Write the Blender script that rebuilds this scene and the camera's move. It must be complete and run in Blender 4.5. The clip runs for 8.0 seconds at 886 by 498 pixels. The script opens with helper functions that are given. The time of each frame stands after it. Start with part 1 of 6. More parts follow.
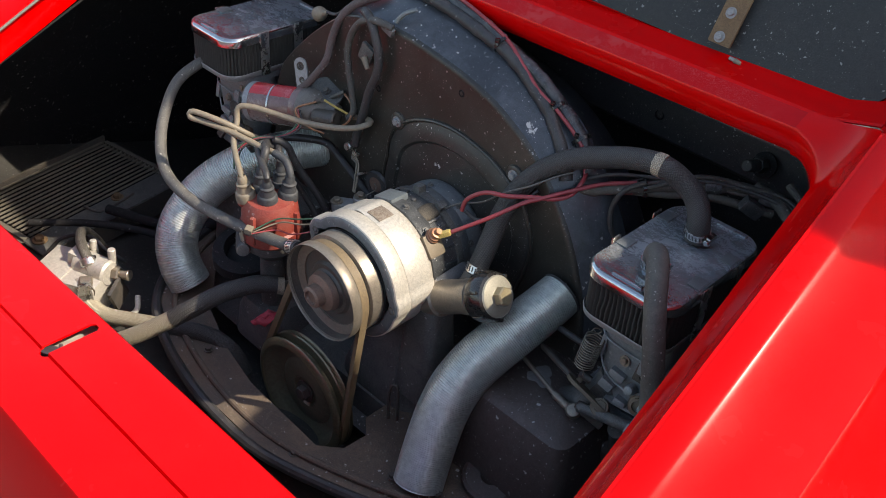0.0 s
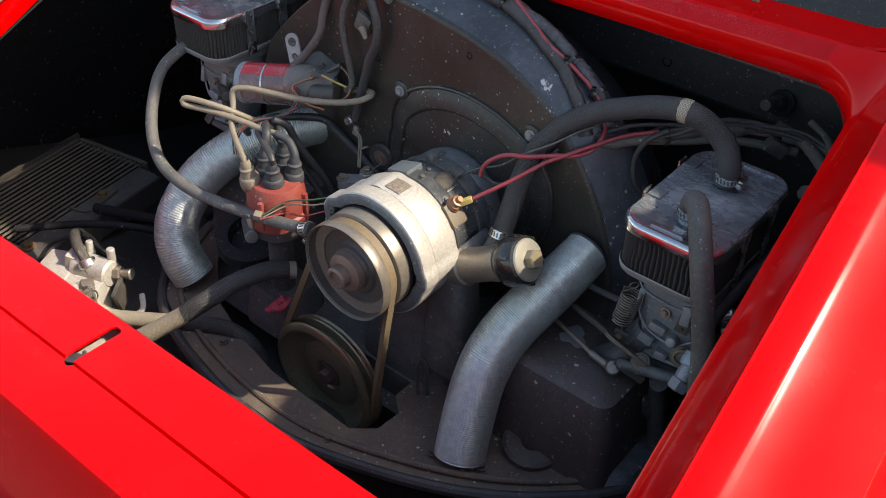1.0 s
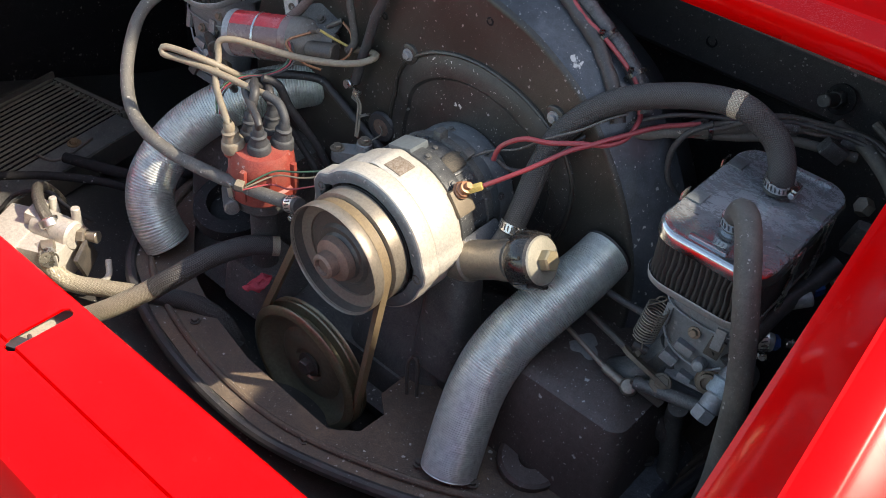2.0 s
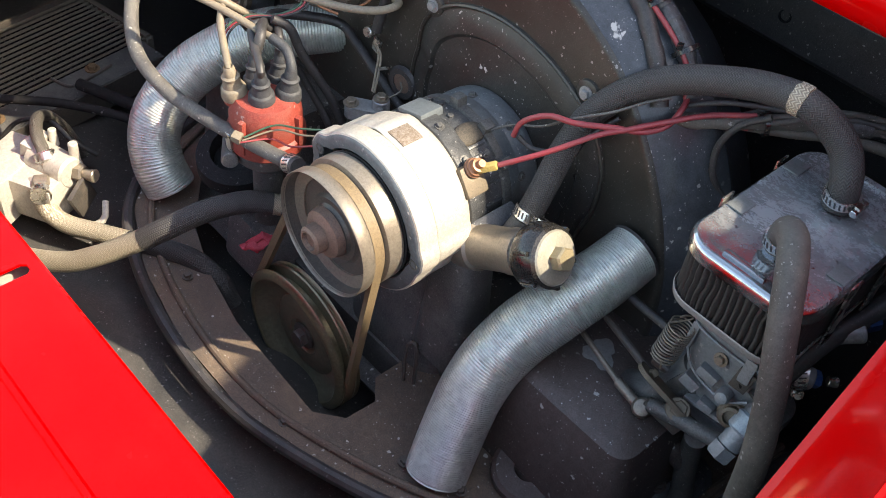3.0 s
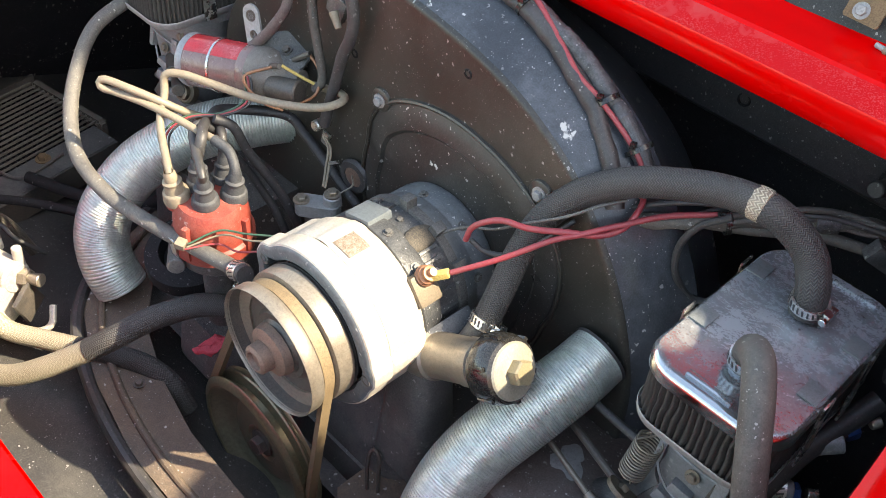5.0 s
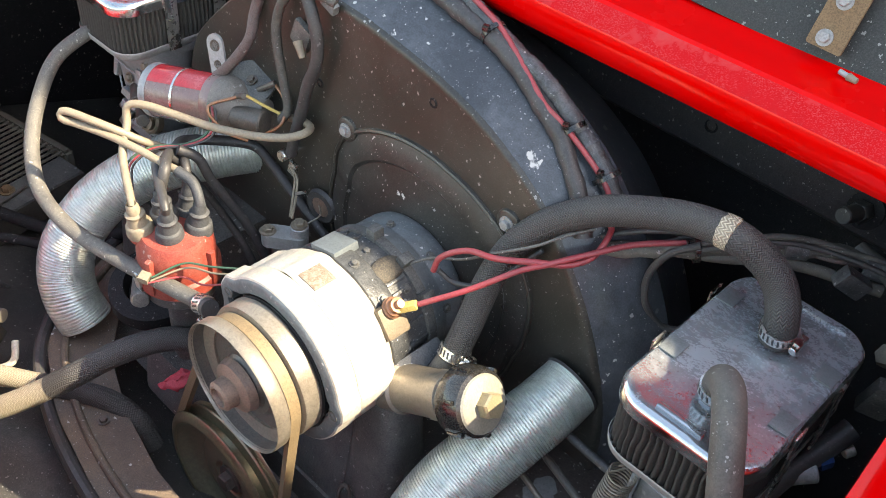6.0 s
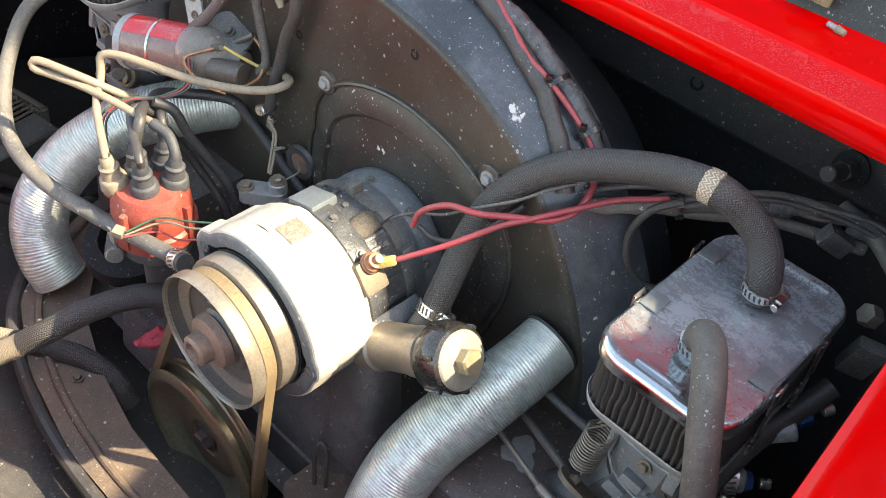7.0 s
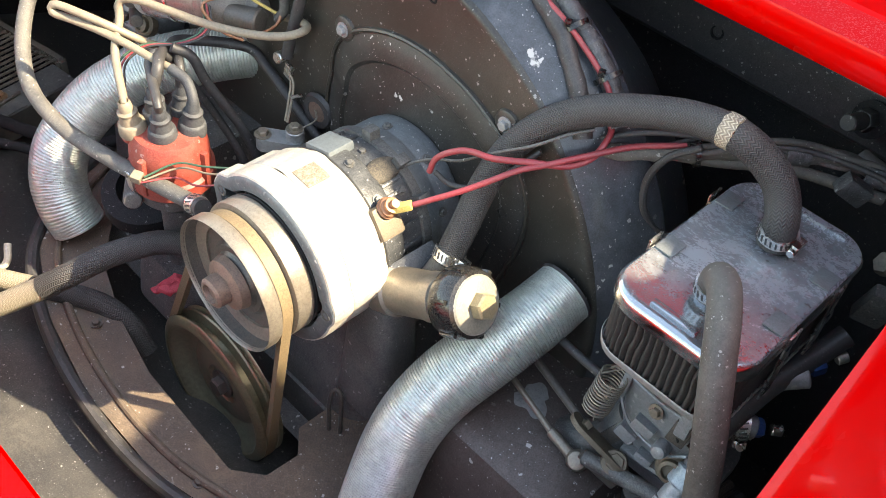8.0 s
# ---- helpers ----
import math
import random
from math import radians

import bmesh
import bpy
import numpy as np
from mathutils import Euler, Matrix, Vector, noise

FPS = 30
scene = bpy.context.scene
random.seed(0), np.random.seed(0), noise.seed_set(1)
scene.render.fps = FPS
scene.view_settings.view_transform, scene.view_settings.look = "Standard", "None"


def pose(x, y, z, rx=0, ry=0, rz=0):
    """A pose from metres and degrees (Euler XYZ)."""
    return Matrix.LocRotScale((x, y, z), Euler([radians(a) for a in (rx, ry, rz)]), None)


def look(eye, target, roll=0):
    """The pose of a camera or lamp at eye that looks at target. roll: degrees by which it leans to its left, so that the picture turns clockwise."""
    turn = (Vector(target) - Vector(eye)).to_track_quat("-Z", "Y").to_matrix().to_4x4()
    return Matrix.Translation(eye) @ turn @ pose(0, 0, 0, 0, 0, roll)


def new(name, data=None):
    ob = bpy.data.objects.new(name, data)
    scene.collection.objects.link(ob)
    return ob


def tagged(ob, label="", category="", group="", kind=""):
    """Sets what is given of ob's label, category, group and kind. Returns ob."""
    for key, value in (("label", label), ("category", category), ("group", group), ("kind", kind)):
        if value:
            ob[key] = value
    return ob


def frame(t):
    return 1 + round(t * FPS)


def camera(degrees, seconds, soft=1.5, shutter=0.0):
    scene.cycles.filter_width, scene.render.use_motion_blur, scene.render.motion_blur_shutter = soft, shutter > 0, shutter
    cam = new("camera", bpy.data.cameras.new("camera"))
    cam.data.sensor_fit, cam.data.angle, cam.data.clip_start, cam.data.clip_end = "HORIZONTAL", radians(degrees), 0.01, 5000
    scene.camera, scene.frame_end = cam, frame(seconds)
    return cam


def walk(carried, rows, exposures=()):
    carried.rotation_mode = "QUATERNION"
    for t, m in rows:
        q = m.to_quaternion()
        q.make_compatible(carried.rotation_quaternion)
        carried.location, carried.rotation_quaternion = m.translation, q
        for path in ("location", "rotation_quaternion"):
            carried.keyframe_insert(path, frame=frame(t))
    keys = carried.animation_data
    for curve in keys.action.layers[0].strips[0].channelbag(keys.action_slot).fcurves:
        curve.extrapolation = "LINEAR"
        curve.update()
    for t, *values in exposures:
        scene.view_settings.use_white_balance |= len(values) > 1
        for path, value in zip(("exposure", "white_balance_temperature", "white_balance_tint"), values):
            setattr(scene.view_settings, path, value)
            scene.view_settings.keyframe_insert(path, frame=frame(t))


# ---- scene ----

# ---------------------------------------------------------------- camera
cam = camera(50.2, 8.0, 0.7)
# seconds, x, y, z, yaw to the left, pitch up, roll
PATH = [
    (0.0, 0.6446, -0.7185, 1.3868, 42.239, -36.038, 4.908),
    (0.5, 0.6209, -0.7343, 1.3837, 41.099, -36.656, 2.8),
    (1.0, 0.5776, -0.7539, 1.3684, 38.801, -37.722, 1.774),
    (2.5, 0.4684, -0.6021, 1.3019, 39.612, -42.826, 7.986),
    (3.0, 0.461, -0.5508, 1.29, 42.731, -44.983, 7.833),
    (3.5, 0.4567, -0.5256, 1.2958, 43.477, -45.51, 6.887),
    (4.0, 0.4418, -0.5071, 1.2932, 43.16, -44.978, 6.117),
    (4.5, 0.4331, -0.4923, 1.2998, 42.675, -44.576, 5.858),
    (5.0, 0.4273, -0.479, 1.3098, 42.26, -42.981, 5.724),
    (6.5, 0.4249, -0.4622, 1.3019, 39.732, -41.466, 6.797),
    (7.0, 0.4286, -0.4615, 1.2899, 39.095, -42.957, 7.73),
    (7.5, 0.4358, -0.4608, 1.2811, 39.472, -44.127, 7.856),
    (8.0, 0.4383, -0.471, 1.2787, 39.962, -44.98, 7.827),
]


def stand(x, y, z, yaw, pitch, roll):
    return pose(x, y, z, 0, 0, yaw) @ pose(0, 0, 0, 90 + pitch) @ pose(0, 0, 0, 0, 0, roll)


# the clip's camera opens up as it comes closer
EXPOSURES = [(0.0, 1.22, 7500, 10), (1.0, 1.3, 7500, 10), (2.5, 1.85, 7900, 10), (3.5, 2.21, 8200, 10), (4.5, 2.44, 8400, 9), (6.5, 2.62, 8800, 8), (8.0, 2.74, 8900, 8)]
walk(cam, [(t, stand(*row)) for t, *row in PATH], EXPOSURES)

# ---------------------------------------------------------------- world and sun
SUN_FROM = Vector((1.0, 0.5, 1.1)).normalized()
world = bpy.data.worlds.new("sky")
scene.world = world
world.use_nodes = True
sky = world.node_tree.nodes.new("ShaderNodeTexSky")
sky.sky_type, sky.sun_disc = "NISHITA", False
sky.sun_elevation = math.asin(SUN_FROM.z)
sky.sun_rotation = math.atan2(SUN_FROM.x, SUN_FROM.y)
world.node_tree.nodes["Background"].inputs["Strength"].default_value = 0.15
world.node_tree.links.new(sky.outputs["Color"], world.node_tree.nodes["Background"].inputs["Color"])
sun = new("sun", bpy.data.lights.new("sun", "SUN"))
sun.data.energy, sun.data.angle, sun.data.color = 3.0, radians(0.55), (1.0, 0.95, 0.87)
sun.matrix_world = look(SUN_FROM * 5, (0, 0, 0))


# ---------------------------------------------------------------- materials
def rgba(c):
    return (*c, 1.0)


class Nodes:
    """A small builder for node materials in object coordinates (metres)."""

    def __init__(self, name):
        self.m = bpy.data.materials.new(name)
        self.m.use_nodes = True
        self.t = self.m.node_tree
        self.b = self.t.nodes["Principled BSDF"]
        self.co = self.add("ShaderNodeTexCoord").outputs["Object"]

    def add(self, kind):
        return self.t.nodes.new(kind)

    def math(self, operation):
        n = self.add("ShaderNodeMath")
        n.operation, n.use_clamp = operation, True
        return n

    def put(self, a, b):
        self.t.links.new(a, b)

    def noise(self, scale, detail=4.0, rough=0.6, co=None):
        n = self.add("ShaderNodeTexNoise")
        n.inputs["Scale"].default_value, n.inputs["Detail"].default_value, n.inputs["Roughness"].default_value = scale, detail, rough
        self.put(co or self.co, n.inputs["Vector"])
        return n.outputs["Fac"]

    def plain(self, operation, a, b):
        n = self.add("ShaderNodeMath")
        n.operation = operation
        for i, v in enumerate((a, b)):
            if isinstance(v, (int, float)):
                n.inputs[i].default_value = v
            else:
                self.put(v, n.inputs[i])
        return n.outputs[0]

    def ragged(self, amount, scale):
        """Object coordinates, pushed about by noise, to break up round shapes."""
        n = self.add("ShaderNodeTexNoise")
        n.inputs["Scale"].default_value, n.inputs["Detail"].default_value = scale, 3.0
        self.put(self.co, n.inputs["Vector"])
        v = self.add("ShaderNodeVectorMath")
        v.operation = "MULTIPLY_ADD"
        v.inputs[1].default_value = (amount, amount * 0.6, amount * 1.5)
        self.put(n.outputs["Color"], v.inputs[0])
        self.put(self.co, v.inputs[2])
        return v.outputs[0]

    def specks(self, scale, size):
        """Splashes of uneven size with ragged edges: 1 inside, 0 outside."""
        v = self.add("ShaderNodeTexVoronoi")
        v.inputs["Scale"].default_value = scale
        self.put(self.ragged(0.9 / scale, scale * 2.2), v.inputs["Vector"])
        c = self.add("ShaderNodeSeparateColor")
        self.put(v.outputs["Color"], c.inputs[0])
        edge = self.plain("MULTIPLY", self.plain("POWER", c.outputs[0], 6.0), size * 2.2)
        return self.times(self.math_clamp(self.plain("SUBTRACT", edge, v.outputs["Distance"])), 1.0)

    def math_clamp(self, v):
        return self.times(self.ramp(v, 0.0, 0.05), 1.0)

    def ramp(self, fac, lo, hi, a=0.0, b=1.0):
        n = self.add("ShaderNodeMapRange")
        n.clamp = True
        n.inputs["From Min"].default_value, n.inputs["From Max"].default_value = lo, hi
        n.inputs["To Min"].default_value, n.inputs["To Max"].default_value = a, b
        self.put(fac, n.inputs["Value"])
        return n.outputs["Result"]

    def times(self, a, b):
        n = self.math("MULTIPLY")
        for i, v in enumerate((a, b)):
            if isinstance(v, (int, float)):
                n.inputs[i].default_value = v
            else:
                self.put(v, n.inputs[i])
        return n.outputs[0]

    def mix(self, fac, a, b):
        n = self.add("ShaderNodeMix")
        n.data_type = "RGBA"
        for i, v in ((0, fac), (6, a), (7, b)):
            if isinstance(v, (int, float)):
                n.inputs[i].default_value = v
            elif isinstance(v, tuple):
                n.inputs[i].default_value = rgba(v)
            else:
                self.put(v, n.inputs[i])
        return n.outputs[2]

    def colour(self, v):
        if isinstance(v, tuple):
            self.b.inputs["Base Color"].default_value = rgba(v)
        else:
            self.put(v, self.b.inputs["Base Color"])

    def rough(self, v):
        if isinstance(v, (int, float)):
            self.b.inputs["Roughness"].default_value = v
        else:
            self.put(v, self.b.inputs["Roughness"])

    def metal(self, v):
        if isinstance(v, (int, float)):
            self.b.inputs["Metallic"].default_value = v
        else:
            self.put(v, self.b.inputs["Metallic"])

    def bump(self, h, strength, dist=0.001):
        n = self.add("ShaderNodeBump")
        n.inputs["Strength"].default_value, n.inputs["Distance"].default_value = strength, dist
        self.put(h, n.inputs["Height"])
        self.put(n.outputs["Normal"], self.b.inputs["Normal"])


def grimy(name, base, dust, rough=0.5, metal=0.0, dusty=0.5, speck=0.0, scale=30.0, bump=0.15, speck_scale=150.0, speck_col=(0.45, 0.44, 0.42), stains=0.0, chips=0.0, grit=0.5):
    """A worn surface: two scales of dust over a base colour, specks of splashed dirt, fine relief."""
    n = Nodes(name)
    big, fine = n.noise(scale, 5, 0.65), n.noise(scale * 9, 3, 0.6)
    f = n.times(n.ramp(big, 0.42, 0.72), n.ramp(fine, 0.25, 0.8, 0.45, 1.0))
    f = n.times(f, dusty)
    c = n.mix(n.ramp(fine, 0.3, 0.75), tuple(v * 0.8 for v in base), tuple(min(1, v * 1.25) for v in base))
    grain = n.noise(850, 2, 0.7)
    c = n.mix(f, c, dust)
    c = n.mix(n.times(n.ramp(grain, 0.46, 0.64), grit), c, tuple(0.5 * (p + q) for p, q in zip(dust, base)))
    c = n.mix(n.times(n.ramp(grain, 0.52, 0.36), grit), c, tuple(v * 0.5 for v in base))
    if speck:
        patches = n.ramp(n.noise(scale * 0.9, 2), 0.34, 0.52)
        c = n.mix(n.times(n.times(n.specks(speck_scale, 0.17), patches), speck), c, speck_col)
        c = n.mix(n.times(n.times(n.specks(speck_scale * 3.1, 0.16), n.ramp(n.noise(scale * 1.7, 2), 0.34, 0.55)), speck), c, speck_col)
    if stains:
        stain = n.ramp(n.noise(9, 6, 0.7, n.ragged(0.06, 12)), 0.46, 0.60)
        c = n.mix(n.times(stain, stains), c, tuple(v * 0.42 for v in base))
    if chips:
        c = n.mix(n.times(n.times(n.specks(48, 0.165), n.ramp(n.noise(11, 2), 0.40, 0.50)), chips), c, speck_col)
    n.colour(c)
    n.rough(n.ramp(f, 0, 1, rough, min(1.0, rough + 0.35)))
    n.metal(n.ramp(f, 0, 0.7, metal, metal * 0.3) if metal else 0.0)
    n.bump(fine, bump, 0.0006)
    return n.m


def paint_red():
    n = Nodes("red_paint")
    dust = n.times(n.ramp(n.noise(9, 5, 0.7), 0.5, 0.75), 0.02)
    n.colour(n.mix(dust, (0.62, 0.001, 0.002), (0.56, 0.12, 0.10)))
    n.rough(n.ramp(n.noise(14, 4), 0.3, 0.7, 0.16, 0.3))
    n.b.inputs["Specular IOR Level"].default_value = 0.07
    n.b.inputs["Coat Weight"].default_value = 0.24
    n.b.inputs["Coat Roughness"].default_value = 0.06
    n.bump(n.noise(18, 3), 0.02, 0.002)
    return n.m


def paint_red_dusty():
    n = Nodes("dusty_red_paint")
    d = n.times(n.ramp(n.noise(900, 2, 0.7), 0.5, 0.64), n.ramp(n.noise(26, 5, 0.7), 0.40, 0.62, 0.05, 0.5))
    wipe = n.times(n.ramp(n.noise(16, 4, 0.7, n.ragged(0.03, 40)), 0.52, 0.62), 0.3)
    d2 = n.math("MAXIMUM")
    n.put(d, d2.inputs[0])
    n.put(wipe, d2.inputs[1])
    x = n.add("ShaderNodeSeparateXYZ")
    n.put(n.co, x.inputs[0])
    dust = n.times(d2.outputs[0], n.ramp(x.outputs["X"], 0.24, 0.345, 1, 0))
    n.colour(n.mix(dust, (0.50, 0.002, 0.005), (0.55, 0.13, 0.125)))
    n.rough(n.ramp(dust, 0, 0.4, 0.2, 0.6))
    n.b.inputs["Specular IOR Level"].default_value = 0.15
    n.bump(n.noise(300, 2), 0.04, 0.0005)
    return n.m


def chrome_dusty():
    """Mirror under a wiped film of dust: swirled streaks, clear towards the rear edge, pale dried spots."""
    n = Nodes("dusty_chrome")
    xyz = n.add("ShaderNodeSeparateXYZ")
    n.put(n.co, xyz.inputs[0])
    m = n.add("ShaderNodeMapping")
    m.inputs["Rotation"].default_value = (0, 0, 0.7)
    m.inputs["Scale"].default_value = (1.0, 2.6, 1.0)
    n.put(n.ragged(0.11, 11), m.inputs["Vector"])
    swirl = n.ramp(n.noise(46, 8, 0.82, m.outputs[0]), 0.30, 0.72, 0.40, 1.0)
    film = n.ramp(n.noise(15, 5, 0.65, n.ragged(0.02, 30)), 0.30, 0.64, 0.45, 1.0)
    clear = n.ramp(n.plain("ADD", xyz.outputs["Y"], n.times(n.noise(30, 3), 0.05)), -0.045, 0.03, 0.45, 1.0)
    fine = n.ramp(n.noise(560, 3, 0.7), 0.3, 0.7, 0.6, 1.0)
    dust = n.times(n.times(n.times(film, swirl), clear), fine)
    spots = n.times(n.times(n.specks(44, 0.30), n.ramp(n.noise(20, 2), 0.40, 0.48)), 0.9)
    small = n.times(n.specks(170, 0.22), 0.85)
    c = n.mix(dust, (0.40, 0.425, 0.445), (0.30, 0.328, 0.352))
    c = n.mix(spots, c, (0.36, 0.385, 0.41))
    n.colour(n.mix(small, c, (0.42, 0.44, 0.45)))
    n.metal(n.ramp(dust, 0.05, 0.75, 0.95, 0.15))
    n.rough(n.ramp(dust, 0.03, 0.7, 0.08, 0.42))
    n.bump(n.noise(12, 2), 0.05, 0.002)
    return n.m


def braid(name, dark, light, metal, around=16, pitch=0.005):
    """Woven sleeve in the tube's own coordinates: strands crossing both ways, lit by relief."""
    n = Nodes(name)
    uv = n.add("ShaderNodeUVMap")
    xyz = n.add("ShaderNodeSeparateXYZ")
    n.put(uv.outputs["UV"], xyz.inputs[0])
    zig = n.plain("PINGPONG", n.plain("MULTIPLY", xyz.outputs["X"], around), 0.5)
    run = n.plain("ADD", n.plain("MULTIPLY", zig, 2.0), n.plain("DIVIDE", xyz.outputs["Y"], pitch))
    h = n.ramp(n.plain("SINE", n.plain("MULTIPLY", run, 2 * math.pi), 0.0), -1, 1)
    c = n.mix(n.times(n.ramp(h, 0.3, 0.85), n.ramp(n.noise(600, 2), 0.3, 0.65, 0.25, 1.0)), dark, light)
    dirt = n.ramp(n.noise(35, 4), 0.42, 0.7)
    n.colour(n.mix(n.times(dirt, 0.5), c, tuple(0.5 * (p + q) for p, q in zip(dark, light))))
    n.metal(metal)
    n.rough(0.6 if not metal else 0.42)
    n.bump(h, 0.5, 0.001)
    return n.m


RED, RED_DUST = paint_red(), paint_red_dusty()
# BLACK also puts deep shade into the colour of the left bay walls
BLACK = grimy("black_paint_and_shade", (0.012, 0.012, 0.013), (0.05, 0.047, 0.044), 0.75, 0.0, 0.16, 0.4, 12)
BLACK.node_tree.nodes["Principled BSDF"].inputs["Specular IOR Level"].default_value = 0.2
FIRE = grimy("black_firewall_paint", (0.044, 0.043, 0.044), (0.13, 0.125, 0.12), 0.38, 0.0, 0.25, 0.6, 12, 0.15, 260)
SHROUD = grimy("black_shroud_paint", (0.024, 0.0218, 0.018), (0.10, 0.092, 0.078), 0.36, 0.0, 0.32, 0.5, 14, speck_scale=260, grit=0.35)
# scuffed, chipped shroud black, lightened and blued for skylight on the shell
FLARE = grimy("scuffed_black_sky_tinted", (0.042, 0.047, 0.055), (0.15, 0.165, 0.185), 0.28, 0.0, 0.45, 0.9, 17, 0.2, 190, grit=0.3, stains=0.5, chips=0.95)
DISH = grimy("stained_black_paint", (0.022, 0.021, 0.0195), (0.085, 0.080, 0.070), 0.4, 0.0, 0.4, 1.0, 15, 0.2, 165, stains=0.6)
TIN = grimy("dirty_black_tin", (0.065, 0.064, 0.064), (0.28, 0.265, 0.245), 0.5, 0.0, 0.5, 0.9, 18, 0.3)
DARK_TIN = grimy("oily_black_tin", (0.028, 0.027, 0.026), (0.12, 0.112, 0.10), 0.45, 0.0, 0.35, 0.9, 20, 0.3, 200)
RUBBER = grimy("black_rubber", (0.030, 0.030, 0.031), (0.115, 0.10, 0.096), 0.5, 0.0, 0.45, 0.3, 40, speck_scale=300, grit=0.22)
GREY_HOSE = grimy("grey_dusty_rubber", (0.058, 0.054, 0.049), (0.155, 0.142, 0.122), 0.6, 0.0, 0.9, 0.5, 28, speck_scale=260, grit=0.28)
DUCT = grimy("grey_aluminium_duct", (0.68, 0.715, 0.68), (0.50, 0.50, 0.45), 0.30, 0.7, 0.4, 0.0, 16, 0.05)
CAST = grimy("pale_cast_aluminium", (0.53, 0.50, 0.445), (0.40, 0.35, 0.28), 0.42, 0.35, 0.5, 0.0, 32, 0.25)
GREY_CAST = grimy("dirty_grey_aluminium", (0.30, 0.315, 0.325), (0.13, 0.125, 0.115), 0.45, 0.35, 0.8, 0.5, 34, 0.35)
ALT_GREY = grimy("oily_blue_grey_aluminium", (0.14, 0.160, 0.172), (0.045, 0.046, 0.046), 0.42, 0.3, 1.0, 0.8, 38, 0.5, 150)
OILY = grimy("oily_black_casting", (0.040, 0.043, 0.047), (0.125, 0.130, 0.132), 0.36, 0.15, 0.8, 0.9, 48, 0.7, 150)
CARB = grimy("grimy_carburettor_casting", (0.24, 0.25, 0.26), (0.12, 0.118, 0.112), 0.42, 0.3, 0.6, 0.6, 46, 0.5, 160)
CLIP_GREY = grimy("dull_grey_clip", (0.15, 0.165, 0.165), (0.24, 0.25, 0.25), 0.4, 0.3, 0.5)
PALE_PLATE = grimy("pale_blue_grey_plate", (0.125, 0.147, 0.16), (0.10, 0.11, 0.115), 0.45, 0.2, 0.5)
DUSKY = grimy("dusty_blue_black_cover", (0.06, 0.066, 0.075), (0.24, 0.26, 0.28), 0.5, 0.0, 0.8, 0.9, 26, 0.6)
BROWN_TIN = grimy("brown_black_tin", (0.068, 0.050, 0.044), (0.16, 0.135, 0.12), 0.5, 0.0, 0.4, 0.9, 16, 0.3)
LEVER = grimy("brown_oily_lever", (0.17, 0.135, 0.095), (0.085, 0.07, 0.052), 0.45, 0.4, 0.8, 0.0, 90, 0.6)
BARE = grimy("bare_grey_metal", (0.28, 0.275, 0.27), (0.20, 0.195, 0.19), 0.5, 0.2, 0.5)
DARK_CAST = grimy("oily_dark_casting", (0.075, 0.075, 0.073), (0.21, 0.20, 0.18), 0.5, 0.2, 0.7, 0.5, 40, 0.4)
STEEL = grimy("worn_steel", (0.27, 0.235, 0.19), (0.15, 0.122, 0.09), 0.36, 0.6, 0.6, 0.0, 40, 0.15)
DARK_STEEL = grimy("dark_oily_steel", (0.080, 0.074, 0.068), (0.15, 0.115, 0.085), 0.42, 0.35, 0.7, 0.0, 40, 0.2)
RUSTY = grimy("rusty_steel", (0.17, 0.105, 0.055), (0.24, 0.16, 0.085), 0.7, 0.3, 0.8, 0.0, 60, 0.4)
CHROME = chrome_dusty()
BRIGHT = grimy("bright_chrome", (0.58, 0.60, 0.61), (0.36, 0.36, 0.35), 0.16, 1.0, 0.3, 0.0, 50, 0.02)
PLATED = grimy("plated_steel", (0.62, 0.61, 0.58), (0.4, 0.37, 0.32), 0.25, 1.0, 0.35, 0.0, 60, 0.05)
FILTER = grimy("dark_filter_gauze", (0.028, 0.0265, 0.024), (0.06, 0.055, 0.049), 0.8, 0.0, 0.6, 0.0, 50, 0.6)
CREAM = grimy("dirty_cream_wire", (0.215, 0.178, 0.128), (0.10, 0.085, 0.067), 0.5, 0.0, 0.65, 0.0, 60, 0.05, grit=0.25)
RED_WIRE = grimy("red_wire", (0.29, 0.036, 0.045), (0.23, 0.10, 0.095), 0.4, 0.0, 0.5, 0.0, 70, 0.05, grit=0.25)
DIST_RED = grimy("dusty_red_plastic", (0.24, 0.034, 0.024), (0.27, 0.125, 0.095), 0.5, 0.0, 0.7, 0.4, 45, 0.1)
COIL_RED = grimy("red_coil_label", (0.52, 0.022, 0.032), (0.34, 0.15, 0.145), 0.14, 0.15, 0.75, 0.0, 50, 0.03)
YELLOW = grimy("yellow_plastic", (0.50, 0.37, 0.11), (0.4, 0.3, 0.13), 0.5, 0.0, 0.3, 0.0, 70, 0.05)
COPPER = grimy("copper_terminal", (0.33, 0.16, 0.09), (0.20, 0.11, 0.07), 0.42, 0.6, 0.5, 0.0, 80, 0.1)
GREEN_WIRE = grimy("green_wire", (0.03, 0.10, 0.06), (0.12, 0.115, 0.085), 0.45)
BLUE = grimy("blue_anodised", (0.03, 0.10, 0.32), (0.1, 0.12, 0.2), 0.35, 0.6, 0.3)
GLOSS_BLACK = grimy("glossy_black_cap", (0.012, 0.012, 0.012), (0.08, 0.075, 0.07), 0.14, 0.0, 0.3, 0.0, 40, 0.05)
BRAID_STEEL = braid("braided_steel", (0.24, 0.205, 0.145), (0.56, 0.505, 0.385), 0.25, 22, 0.0019)
BRAID_BLACK = braid("black_braided_cover", (0.022, 0.022, 0.022), (0.082, 0.08, 0.075), 0.0, 16, 0.0022)
